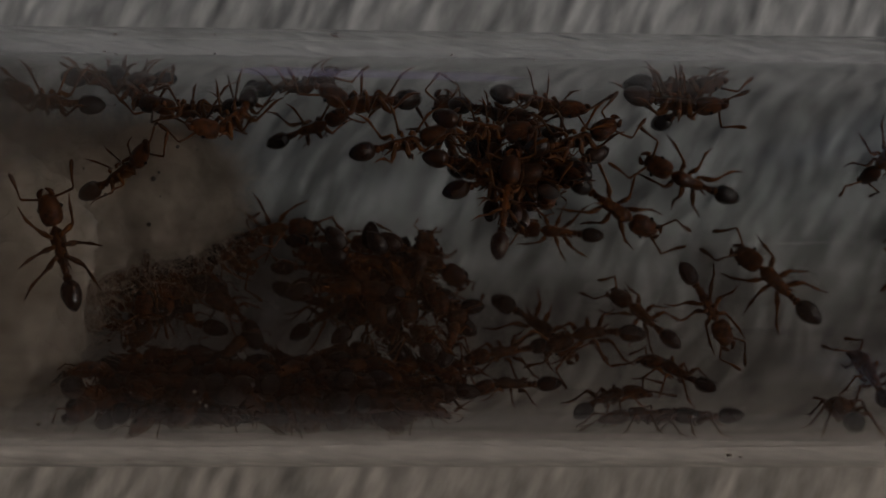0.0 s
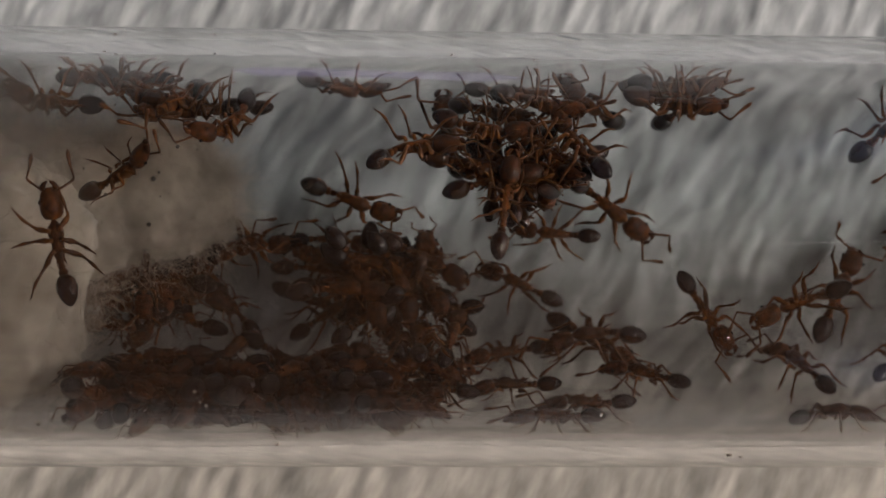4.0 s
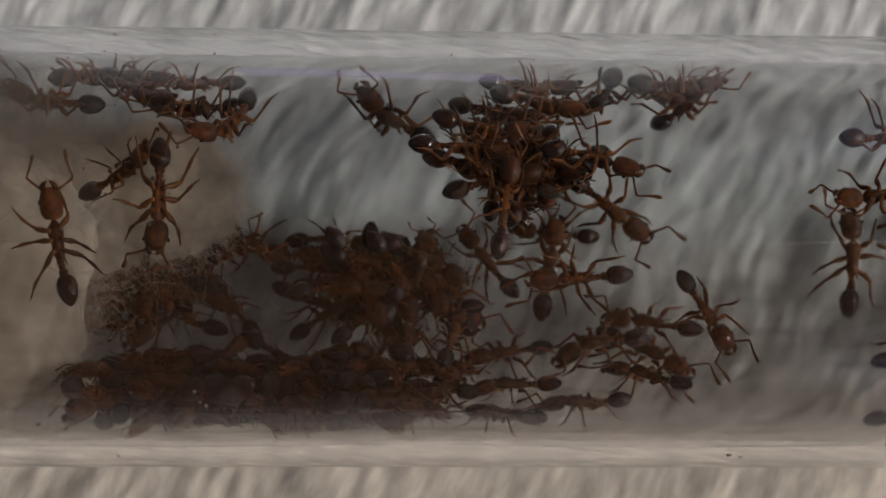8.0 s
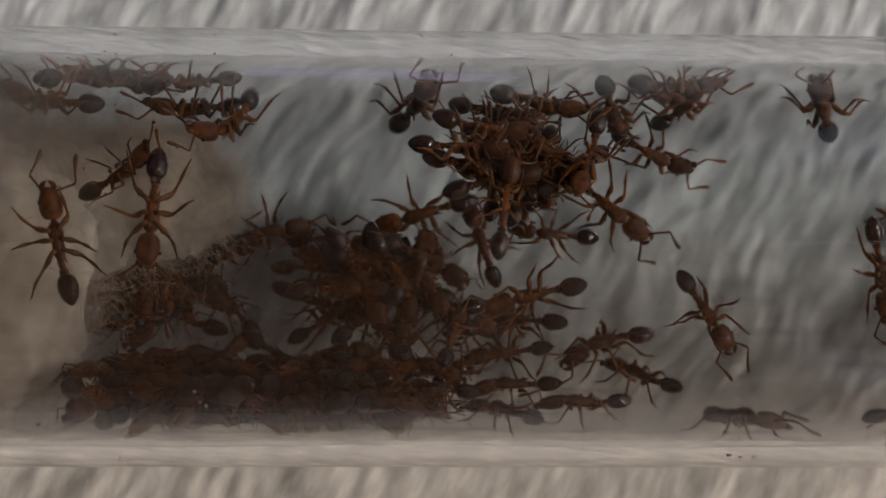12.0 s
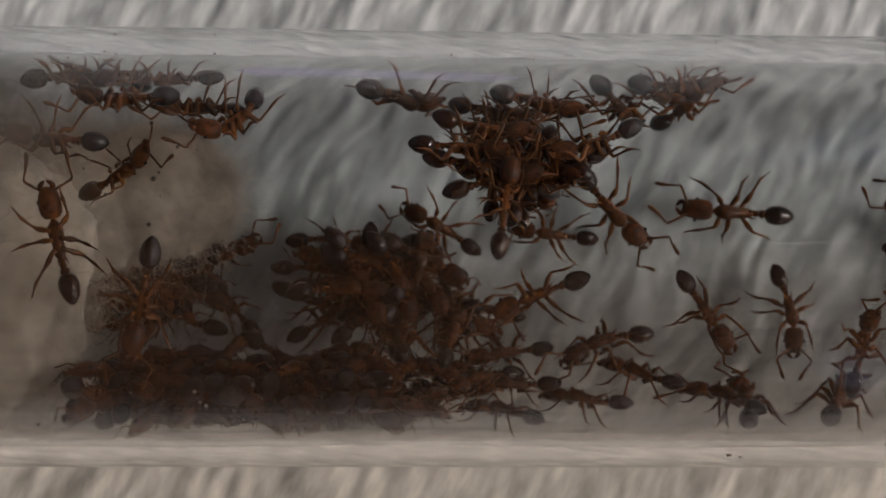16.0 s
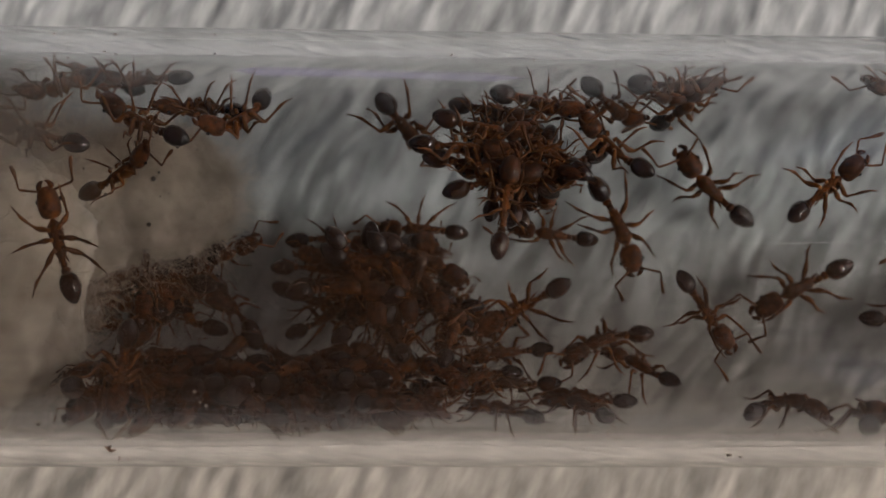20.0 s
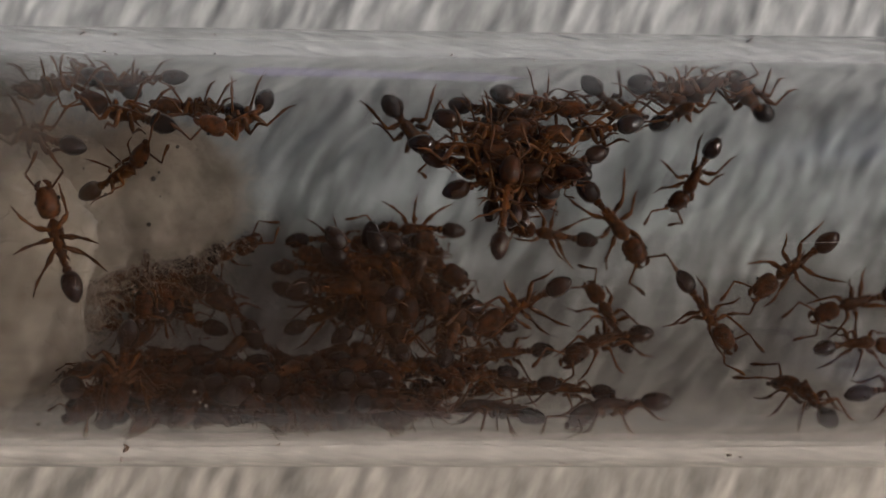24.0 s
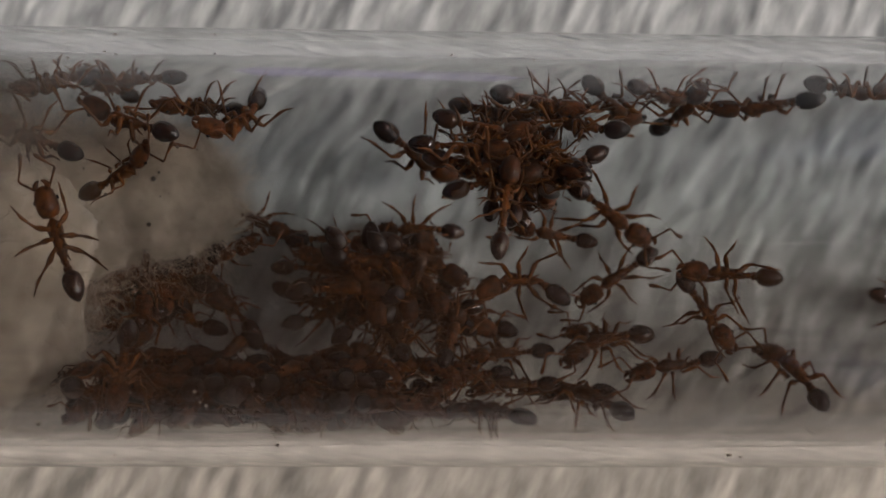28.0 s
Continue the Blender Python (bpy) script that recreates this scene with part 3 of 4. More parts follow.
def fog():
    """A patch of dried fogging and dirt on the tube's skin near the plug, with a soft ragged edge."""
    m = bpy.data.materials.new("dried_fogging")
    m.use_nodes = True
    t, n = m.node_tree, m.node_tree.nodes
    p = n["Principled BSDF"]
    p.inputs["Base Color"].default_value = (0.105, 0.088, 0.072, 1)
    p.inputs["Roughness"].default_value, p.inputs["Specular IOR Level"].default_value = 0.9, 0.0
    co, mp, far, edge, nz, ramp, both = (n.new("ShaderNode" + k) for k in (
        "TexCoord", "Mapping", "VectorMath", "MapRange", "TexNoise", "ValToRGB", "Math"))
    mp.inputs["Scale"].default_value, mp.inputs["Location"].default_value = (0.55, 1, 0), (0.55 * 17.0 * MM, -4.4 * MM, 0)
    far.operation, both.operation, edge.interpolation_type = "LENGTH", "MULTIPLY", "SMOOTHSTEP"
    edge.inputs["From Min"].default_value, edge.inputs["From Max"].default_value = 3.2 * MM, 0.9 * MM
    nz.inputs["Scale"].default_value, nz.inputs["Detail"].default_value = 700, 7
    ramp.color_ramp.elements[0].position, ramp.color_ramp.elements[1].position = 0.36, 0.66
    ramp.color_ramp.elements[0].color, ramp.color_ramp.elements[1].color = (0.22, 0.22, 0.22, 1), (0.55, 0.55, 0.55, 1)
    t.links.new(co.outputs["Object"], mp.inputs["Vector"])
    t.links.new(mp.outputs[0], far.inputs[0])
    t.links.new(far.outputs["Value"], edge.inputs["Value"])
    t.links.new(co.outputs["Object"], nz.inputs["Vector"])
    t.links.new(nz.outputs["Fac"], ramp.inputs["Fac"])
    t.links.new(ramp.outputs["Color"], both.inputs[0])
    t.links.new(edge.outputs[0], both.inputs[1])
    t.links.new(both.outputs[0], p.inputs["Alpha"])
    k, steps, verts, faces = 12, 12, [], []
    for i in range(k + 1):
        ring = [(72 - 66 * j / steps, 0.008) for j in range(steps + 1)]
        ring += [(a, 0.014) for a, _ in reversed(ring)]
        for a, r in ring:
            b = radians(a)
            verts.append(((-24.0 + 14.0 * i / k) * MM, (R_OUT + r) * math.sin(b) * MM, (R_OUT + r) * math.cos(b) * MM))
    w = 2 * steps + 2
    faces = [(w * i + j, w * i + (j + 1) % w, w * (i + 1) + (j + 1) % w, w * (i + 1) + j) for i in range(k) for j in range(w)]
    faces += [tuple(range(w))[::-1], tuple(w * k + j for j in range(w))]
    part("fogging", (verts, faces), m, TUBE, label="greyish dried fogging on the glass beside the cotton")


smear()
film()
fog()


def motions():
    """Time, place along the tube (mm), place round the tube, heading, bend of head and of gaster (degrees)."""
    crawl(worker(0.95), 0,
          [(0, -13.26, -0.6, -105, 0, 0), (2, -13.26, 1.9, -101, 2, -2), (3.5, -13.35, 1.1, -101, 4, -4), (28, -13.32, 1.9, -109, 2, -2)])
    crawl(worker(0.80), 0,
          [(0, 8.72, -16.8, 58, 4, -4), (2, 8.68, -19.8, 54, -2, 2), (5.5, 8.68, -19.0, 54, 1, -1), (28, 8.68, -19.0, 53, 0, 0)])
    crawl(worker(1.08), 0.5,
          [(0, 7.07, 162.6, -34, 4, -4), (3, 6.92, 162.6, -39, -1, 1), (12, 6.92, 162.6, -40, -1, 1), (16, 6.97, 163.6, -48, 6, -6), (18, 7.2, 165.4, -46, 5, -5), (19, 7.25, 167.8, -52, 3, -3), (20, 7.31, 170.1, -65, -8, 8), (23.5, 7.17, 169.6, -57, -5, 5), (25, 7.05, 166.6, -43, -2, 2), (28, 6.97, 165.4, -38, 1, -1)])
    crawl(worker(0.99), 0,
          [(0, 9.25, 114.3, 74, 8, -8), (25, 9.27, 115.1, 72, 10, -10), (26, 9.3, 117.1, 65, 3, -3), (28, 9.3, 117.1, 70, 6, -6)])
    crawl(worker(0.86), 0.13,
          [(0, 8.02, 99.6, -40, 3, -3), (3, 7.95, 95.6, -24, 3, -3), (5.5, 8.13, 99.6, -45, 3, -3), (28, 8.13, 99.6, -44, 1, -1)])
    crawl(worker(0.86), 0.4,
          [(0, 4.87, 172.7, 174, 0, 0), (2, 4.76, 173.2, 174, -3, 3), (28, 4.65, 173.8, 168, -1, 1)])
    crawl(worker(0.86), 0.2,
          [(0, -4.13, 205.9, 33, -8, 8), (10, -4.13, 205.9, 33, -8, 8), (12, -4.17, 208.1, 36, -1, 1), (28, -4.17, 205.7, 21, 2, -2)])
    crawl(worker(0.86), 2.78,
          [(0, -0.85, 257.1, 92, -18, 18), (5.5, -0.96, 257.1, 86, -2, 2), (8, -1.32, 257.2, 88, 2, -2), (28, -1.59, 257.3, 93, -2, 2)])
    crawl(worker(0.86), 0.3,
          [(0, 2.74, 224, -166, -2, 2), (28, 2.74, 224.6, -172, 1, -1)])
    crawl(worker(0.86), 0.83,
          [(0, -0.41, 259.5, -179, 0, 0), (12, -0.41, 259.5, -179, 0, 0), (15, 1.47, 248, -151, 17, -17), (17, 1.58, 247, -146, 14, -14), (28, 1.15, 247.1, -145, 16, -16)])
    crawl(worker(0.88), 0.2,
          [(0, -7.6, 45.5, 130, 46, -30), (1, -7.68, 44.1, 130, 47, -30), (14.5, -7.55, 44.9, 132, 42, -28), (19, -7.35, 45.8, 137, 46, -30), (25, -7.25, 45, 142, 48, -34), (26.5, -7.25, 45.8, 134, 50, -36), (28, -7.35, 45, 135, 48, -34)])
    crawl(worker(0.86), 0.78,
          [(0, -9.0, 62, 182, 14, -14), (12, -9.0, 63, 180, 9, -9), (14.5, -8.81, 64, 185, -27, 27), (28, -8.81, 64, 188, -22, 22)])
    crawl(worker(0.86), 0.5,
          [(0, -1.76, 38.3, -17, -1, 1), (1, -1.47, 35.1, -14, 9, -9), (6, -1.21, 38.4, -11, 25, -25), (7, 0.36, 36.8, 5, 0, 0), (28, 0.36, 36.8, 5, 0, 0)])
    crawl(worker(1.10), 0.39,
          [(0, 0.44, 129.9, 101, -3, 3), (5.5, 0.44, 129.9, 101, -3, 3), (6, -0.8, 130, 101, -13, 13), (7, -1.54, 125.2, 146, -5, 5), (8, -1.84, 118.9, 130, -9, 9), (9, -1.57, 117.7, 110, -8, 8), (10, -1.48, 113.3, 103, -3, 3), (11, -1.52, 113.4, 112, -5, 5), (12, -0.97, 108.3, 75, 5, -5), (12.5, -0.97, 108.3, 33, -13, 13), (14.5, -0.95, 100.2, -28, -6, 6), (15, -1.22, 100.4, -38, -2, 2)],
          [(16, -1.43, 100.4, -46, -5, 5), (17, -1.94, 104.6, -72, -7, 7), (18, -2.4, 105.9, -96, -2, 2), (19, -2.05, 115.7, -81, 0, 0), (20, -1.26, 125.1, -58, 7, -7), (21, -1.25, 126.8, -70, 3, -3), (23.5, -1.03, 126.8, -60, 7, -7), (25, -1.08, 131.7, -57, 4, -4), (26, -0.61, 138.4, -43, 1, -1), (28, -0.71, 140.4, -42, 3, -3)])
    crawl(worker(0.86), 0.3,
          [(0, 4.24, 38.5, -22, -6, 6), (2, 3.94, 38.5, -56, 14, -14), (3, 4.23, 37.3, -123, 11, -11), (3.5, 4.23, 37.3, -122, 10, -10), (5.5, 4.92, 36.2, -76, 4, -4), (6, 5.02, 36.9, -47, 5, -5), (7, 4.91, 35, 8, 22, -22), (8, 4.89, 31.6, 16, 13, -13), (9, 4.9, 33.4, 54, 15, -15), (10, 4.98, 31, 98, 15, -15), (11, 4.58, 29.8, 130, 16, -16), (12.5, 4.79, 32.7, 101, 6, -6)],
          [(14.5, 4.81, 35.7, 123, 13, -13), (16, 4.93, 37.4, 159, 5, -5), (18, 4.96, 41.1, 183, 11, -11), (19, 4.97, 42.4, 172, 1, -1), (20, 5.51, 35.8, 230, 8, -8), (21, 5.21, 35.8, 226, 19, -19), (21.5, 5.27, 43.3, 211, 22, -22), (23.5, 4.77, 42.4, 172, 0, 0), (25, 4.98, 43.8, 170, -1, 1), (26, 4.57, 42.4, 175, 4, -4), (28, 4.41, 46.5, 209, 16, -16)])
    crawl(worker(1.06), 0,
          [(0, 10.08, 152.8, 155, -2, 2), (1, 8.81, 145.2, 172, -1, 1), (2, 8.53, 140.6, 157, -6, 6), (3, 7.54, 131.9, 136, -10, 10), (3.5, 6.52, 121.4, 124, -4, 4), (5.5, 4.93, 107.9, 147, -4, 4), (6, 5.14, 110.8, 155, -6, 6), (7, 5.11, 97.4, 146, 5, -5), (8, 6, 107.6, 252, -16, 16), (9, 5.98, 109.2, 253, -12, 12), (10, 6.04, 110.6, 240, -30, 30), (11, 6.55, 115.7, 285, 2, -2)],
          [(12, 6.64, 117.7, 287, 0, 0), (12.5, 6.5, 112.3, 289, 5, -5), (14.5, 6.74, 113.6, 302, -1, 1), (16, 6.86, 114.4, 300, -4, 4), (18, 6.77, 115.7, 302, -5, 5), (20, 6.65, 114.9, 309, 4, -4), (28, 6.63, 114, 306, 2, -2)])
    crawl(worker(0.96), 0,
          [(0, -5.37, 98, 36, 19, -19), (1, -5.74, 96.6, -1, 35, -35), (2, -6.12, 99.7, -28, 19, -19), (3, -4.8, 97.7, -32, 13, -13), (3.5, -4.28, 97.5, -33, 13, -13), (5.5, -1.72, 106.1, -11, 12, -12), (6, -0.78, 103, -1, 13, -13), (7, 2.57, 98.4, 12, 27, -27), (8, 3.29, 95.7, -16, 5, -5), (9, 3.29, 95.7, -8, 11, -11), (10, 4.97, 94.9, -40, -8, 8), (11, 6.01, 115.8, -60, 6, -6)],
          [(12, 8.54, 141.4, -30, 5, -5), (12.5, 9.76, 150.5, -32, 3, -3), (14.5, 14.29, 202.8, -72, -6, 6), (15, 14.12, 201.7, -75, -9, 9), (16, 14.18, 202.8, -83, -9, 9), (17, 14.75, 203.2, -52, 0, 0), (18, 16.47, 202.7, -6, -1, 1), (19, 19.38, 208.4, -5, -1, 1), (20, 19.05, 207.2, -5, 0, 0), (21.5, 18.58, 208.4, 0, 0, 0), (23.5, 21.15, 204.7, 0, 0, 0), (28, 21.15, 204.7, 0, 0, 0)])
    crawl(worker(0.88), 0,
          [(0, -4.89, 129.8, 31, 2, -2), (1, -4.76, 124, 41, 16, -16), (2, -2.9, 103.7, 53, 6, -6), (3, -0.26, 95.7, -1, 35, -35), (3.5, 1.39, 96.6, -30, 6, -6), (5.5, 3.33, 120.2, 23, 2, -2), (28, 3.33, 120.2, 23, 2, -2)])
    crawl(worker(1.00), 0.5,
          [(0, -2.87, 63.5, 176, 32, -32), (1, -3.3, 66.3, 173, 21, -21), (2, -4.51, 64.7, 147, 3, -3), (3, -9.14, 71.5, 176, 0, 0), (3.5, -9.6, 65.3, 139, 0, 0), (5.5, -10.42, 55.4, 105, -2, 2), (6, -10.29, 49.1, 100, -3, 3), (7, -10.21, 26.2, 96, 0, 0), (8, -10.04, 16, 91, 2, -2), (9, -10.13, 14.2, 108, 4, -4), (10, -10.79, 13.3, 127, 5, -5), (12.5, -10.18, 10.7, 91, 0, 0)],
          [(14.5, -10.24, -2.2, 103, 6, -6), (16, -10.59, -17.9, 102, 2, -2), (17.5, -11.36, -45, 100, 0, 0), (28, -11.36, -45.6, 100, 0, 0)])
    crawl(worker(0.86), 0,
          [(0, -7.47, 118.5, -108, -4, 4), (2, -6.62, 120.2, -147, -8, 8), (3, -6.51, 120.2, -151, -10, 10), (3.5, -7.9, 120.4, -179, -21, 21), (5.5, -8.38, 105.4, -207, 3, -3), (6, -8.38, 105.4, -203, 7, -7), (7, -8.67, 99.3, -211, -9, 9), (8, -9.17, 95.7, -195, -10, 10), (9, -9.23, 95.7, -175, -27, 27), (12, -9.26, 93, -180, -18, 18), (14.5, -9.62, 91, -173, -3, 3), (16, -9.96, 89.1, -180, -1, 1)],
          [(17, -10.07, 91.3, -181, -11, 11), (18, -10.47, 89.1, -180, 0, 0), (19, -10.98, 89.5, -180, -2, 2), (28, -11.29, 89.1, -180, -1, 1)])
    crawl(worker(0.91), 0,
          [(0, -11.92, 69.9, 26, 9, -9), (9, -12.35, 72.9, 16, 17, -17), (12, -12.75, 72.8, 6, 7, -7), (14.5, -13.25, 72.8, 21, 20, -20), (16, -13.25, 72.9, 10, 31, -31), (18, -13.85, 64.4, 156, 2, -2), (20, -13.64, 62.9, 138, 4, -4), (28, -13.96, 65.5, 135, -7, 7)])
    crawl(worker(0.86), 0,
          [(0, -11.56, 92.3, -168, -8, 8), (7, -11.64, 94.3, -169, -20, 20), (9, -12.01, 89.1, -180, -1, 1), (28, -12.43, 100.7, -240, -9, 9)])
    crawl(worker(0.88), 0,
          [(0, -11.03, 57.1, 58, -2, 2), (3, -11.14, 59, 50, -3, 3), (8, -10.94, 58.3, 43, -2, 2), (10, -10.87, 57.1, 46, -1, 1), (12, -11.2, 66.5, 41, 5, -5), (14.5, -10.83, 57.1, 148, -20, 20), (16, -11.39, 53.5, 179, 5, -5), (17, -11.44, 47.5, 171, 15, -15), (18, -10.54, 36.5, 195, 1, -1), (19, -10.62, 40, 221, 12, -12), (20, -10.77, 41.9, 213, 8, -8), (21.5, -10.92, 42.3, 201, -6, 6)],
          [(23.5, -11.34, 46.1, 204, 2, -2), (25, -10.92, 41.8, 194, -5, 5), (26, -10.51, 37.7, 189, -5, 5), (27, -10.92, 41.1, 206, 3, -3), (28, -11.21, 42.3, 204, 3, -3)])
    crawl(worker(0.86), 0,
          [(0, -13.86, 51.4, -166, 11, -11), (12, -13.9, 51.4, -168, 13, -13), (14.5, -14.1, 41.9, -207, -11, 11), (16, -13.65, 34.7, -175, 2, -2), (18, -14.05, 36.1, -161, 0, 0), (20, -14.24, 36.6, -162, 5, -5), (28, -14.33, 35, -156, 2, -2)])
    crawl(worker(0.99), 0.5,
          [(0, -6.52, 172.8, 10, -15, 15), (1, -6.41, 172.3, 7, -17, 17), (2, -6.08, 168.1, 19, -9, 9), (3, -4.25, 161.7, 17, 4, -4), (3.5, -3.83, 158.1, -3, 0, 0), (5.5, -0.92, 177.6, -41, 1, -1), (7, -0.22, 188.9, -54, 0, 0), (8, 0.53, 197, -45, -6, 6), (9, 0.69, 208, -21, 0, 0), (28, 0.69, 208, -21, 0, 0)])
    crawl(worker(0.97), 1,
          [(0, -8.81, 182.9, -11, -11, 11), (2, -8.27, 182.9, -6, -6, 6), (3, -7.5, 182.1, -6, -8, 8), (3.5, -7.28, 180.3, 1, 0, 0), (5.5, -7.28, 177.9, 3, -3, 3), (6, -7.35, 178.4, -13, -12, 12), (8, -7.28, 178.4, -16, -11, 11), (9, -7.35, 178.4, -16, -8, 8), (10, -7.28, 180.8, -39, -14, 14), (11, -7.5, 184.1, -56, -14, 14), (12, -6.62, 172.9, 11, -12, 12), (12.5, -5.31, 157.5, 24, -5, 5)],
          [(14.5, -0.1, 194.8, -93, 0, 0), (15, -0.07, 194.8, -92, 0, 0), (16, 0.44, 207.9, -91, 0, 0), (28, 0.44, 209.3, -91, 0, 0)])
    crawl(worker(0.89), 0,
          [(0, 8.26, 205.4, 135, -3, 3), (1, 7.15, 200.9, 151, 1, -1), (2, 4.62, 195.5, 170, 4, -4), (3, 3.9, 195.6, 170, 2, -2), (3.5, 3.56, 193.4, 159, 1, -1), (5.5, 3.22, 192.4, 152, -3, 3), (6, 3.18, 192.4, 154, -2, 2), (7, 2.66, 189.6, 146, 1, -1), (8, 2.1, 184.3, 128, -4, 4), (9, 1.88, 180.7, 117, -7, 7), (10, 1.99, 179.7, 114, -2, 2), (11, 1.92, 177.6, 107, -2, 2)],
          [(12.5, 1.87, 177.6, 113, -2, 2), (14.5, 1.24, 175.9, 137, 0, 0), (15, 1.02, 175.9, 139, -1, 1), (16, 0.29, 171.8, 149, 6, -6), (17, -0.16, 170.7, 149, 0, 0), (19, -0.5, 170.7, 167, 8, -8), (20, -0.56, 172.5, 178, 6, -6), (28, -0.72, 172.5, 182, 11, -11)])
    crawl(worker(1.04), 1.04,
          [(0, -1.25, 259, 130, -13, 13), (2, -1.04, 259, 130, -13, 13), (3.5, -0.83, 231.5, 99, 6, -6), (5.5, 2.01, 228.8, 96, -2, 2), (6, 2.46, 226.1, 87, 0, 0), (7, 3.89, 201.1, 68, -4, 4), (8, 4.47, 186.9, 80, -2, 2), (9, 3.57, 192.1, 115, -3, 3), (10, 1.55, 167.6, 126, 1, -1), (11, 0.34, 151.9, 136, -1, 1), (12, -0.56, 164.2, 199, 5, -5), (12.5, -0.66, 169.8, 206, 6, -6)],
          [(14.5, -2.42, 187.5, 214, 4, -4), (28, -2.42, 187.5, 214, 4, -4)])
    crawl(worker(0.98), 1.2,
          [(0, 5.99, 221.4, -168, 15, -15), (7, 6.03, 221.4, -170, 17, -17), (8, 6.17, 226.4, -159, 17, -17), (9, 6.31, 227.5, -150, 16, -16), (11, 6.39, 226.4, -153, 16, -16), (28, 6.4, 225.4, -154, 16, -16)])
    crawl(worker(1.02), 0,
          [(0, 4.07, 209.6, -43, -6, 6), (1, 4.61, 212.7, -51, -7, 7), (3, 5.24, 213.2, -29, -3, 3), (3.5, 5.78, 215.1, -28, 1, -1), (5.5, 7.6, 217.5, -88, -1, 1), (6, 7.99, 218.8, -88, -18, 18), (7, 8.03, 219.3, -46, -4, 4), (8, 8.28, 220.6, -33, 2, -2), (9, 9.05, 222, -21, 9, -9), (10, 10.34, 230.5, -43, -5, 5), (11, 10.61, 241.7, -72, -7, 7), (12, 10.93, 270.9, -42, 40, -40)],
          [(12.5, 11.27, 270.9, -21, 20, -20), (14.5, 12.66, 248.7, 63, -2, 2), (16, 11.7, 247.8, 88, 5, -5), (17, 12.07, 251.1, 45, -16, 16), (18, 13.9, 250, 35, -12, 12), (19, 13.56, 252.5, 19, -19, 19), (20, 13.19, 252.5, -6, -55, 55), (21, 13.6, 265.9, -4, -23, 23), (21.5, 13.58, 258.2, 2, -23, 23), (23.5, 17.25, 245.3, 22, -4, 4), (24, 17.91, 241.3, 4, -4, 4), (25, 18.31, 265.4, -14, -14, 14)],
          [(26, 19.42, 270.9, 0, 0, 0), (28, 19.42, 270.9, 0, 0, 0)])
    crawl(worker(0.96), 0,
          [(0, 20.69, 265.2, -158, 4, -4), (2, 17.87, 265.4, -159, 5, -5), (3, 16.4, 248.4, -222, -1, 1), (3.5, 15.5, 235, -243, 7, -7), (5.5, 11.01, 217.9, -191, 9, -9), (6, 10.75, 216.9, -195, 6, -6), (7, 9.37, 212.5, -213, 1, -1), (8, 8.53, 208.2, -191, 0, 0), (9, 6.57, 204.4, -181, 1, -1), (10, 5.42, 207.9, -181, 1, -1), (11, 4.19, 207.9, -190, -3, 3), (12.5, 2.74, 206.9, -175, 12, -12)],
          [(14.5, 1.63, 202.3, -189, 2, -2), (28, 1.28, 206.9, -197, 4, -4)])
    crawl(worker(0.86), 0,
          [(0, 17.32, -5.7, 160, -2, 2), (2, 16.34, -7.5, 160, -2, 2), (3, 13.81, -8.6, 130, 5, -5), (3.5, 12.77, -15.8, 144, -2, 2), (5.5, 9.19, -15.1, 177, -2, 2), (6, 8.3, -13.7, 185, -8, 8), (7, 6.32, -8.1, 184, -2, 2), (8, 4.19, -8.6, 177, 5, -5), (9, 3.8, -8.2, 172, -4, 4), (10, 3.52, -12.7, 152, -2, 2), (11, 3.32, -12.7, 169, 0, 0), (12.5, 2.5, -14.5, 162, -3, 3)],
          [(14.5, 2.94, -13.6, 159, -1, 1), (16, 2.84, -13.9, 157, -1, 1), (17, 2.89, -15, 155, 5, -5), (18, 2.23, -16.9, 155, 3, -3), (19, 2.12, -17.2, 155, 2, -2), (20, 2.32, -17.8, 151, 4, -4), (24, 2.31, -17.2, 152, 3, -3), (25, 2.4, -14, 160, -7, 7), (26, 2.4, -13.6, 169, -4, 4), (27, 2.25, -9.4, 188, -27, 27), (28, 2.25, -9.4, 180, -34, 34)])
    crawl(worker(0.86), 0.6,
          [(0, 9.17, 238.4, 136, 5, -5), (1, 7.92, 241.7, 134, 0, 0), (2, 8.23, 238.4, 142, 5, -5), (3, 7.97, 238.5, 158, 12, -12), (5.5, 7.94, 240.4, 151, 4, -4), (8, 7.98, 240.4, 152, 5, -5), (9, 7.61, 240.5, 149, 2, -2), (10, 7.85, 239.2, 139, 1, -1), (11, 7.72, 240.5, 137, -5, 5), (16, 7.74, 239.2, 144, -3, 3), (18, 7.99, 236.5, 141, 5, -5), (19, 8.02, 237.3, 135, 1, -1)],
          [(20, 7.79, 234.7, 136, -2, 2), (21, 6.93, 221.8, 140, 4, -4), (21.5, 6.62, 218.9, 134, -1, 1), (23.5, 6.85, 208.1, 112, -2, 2), (24, 6.81, 208.1, 114, 0, 0), (25, 6.84, 213.4, 130, 0, 0), (26, 6.53, 216.1, 163, -2, 2), (28, 6.67, 218.1, 173, -8, 8)])
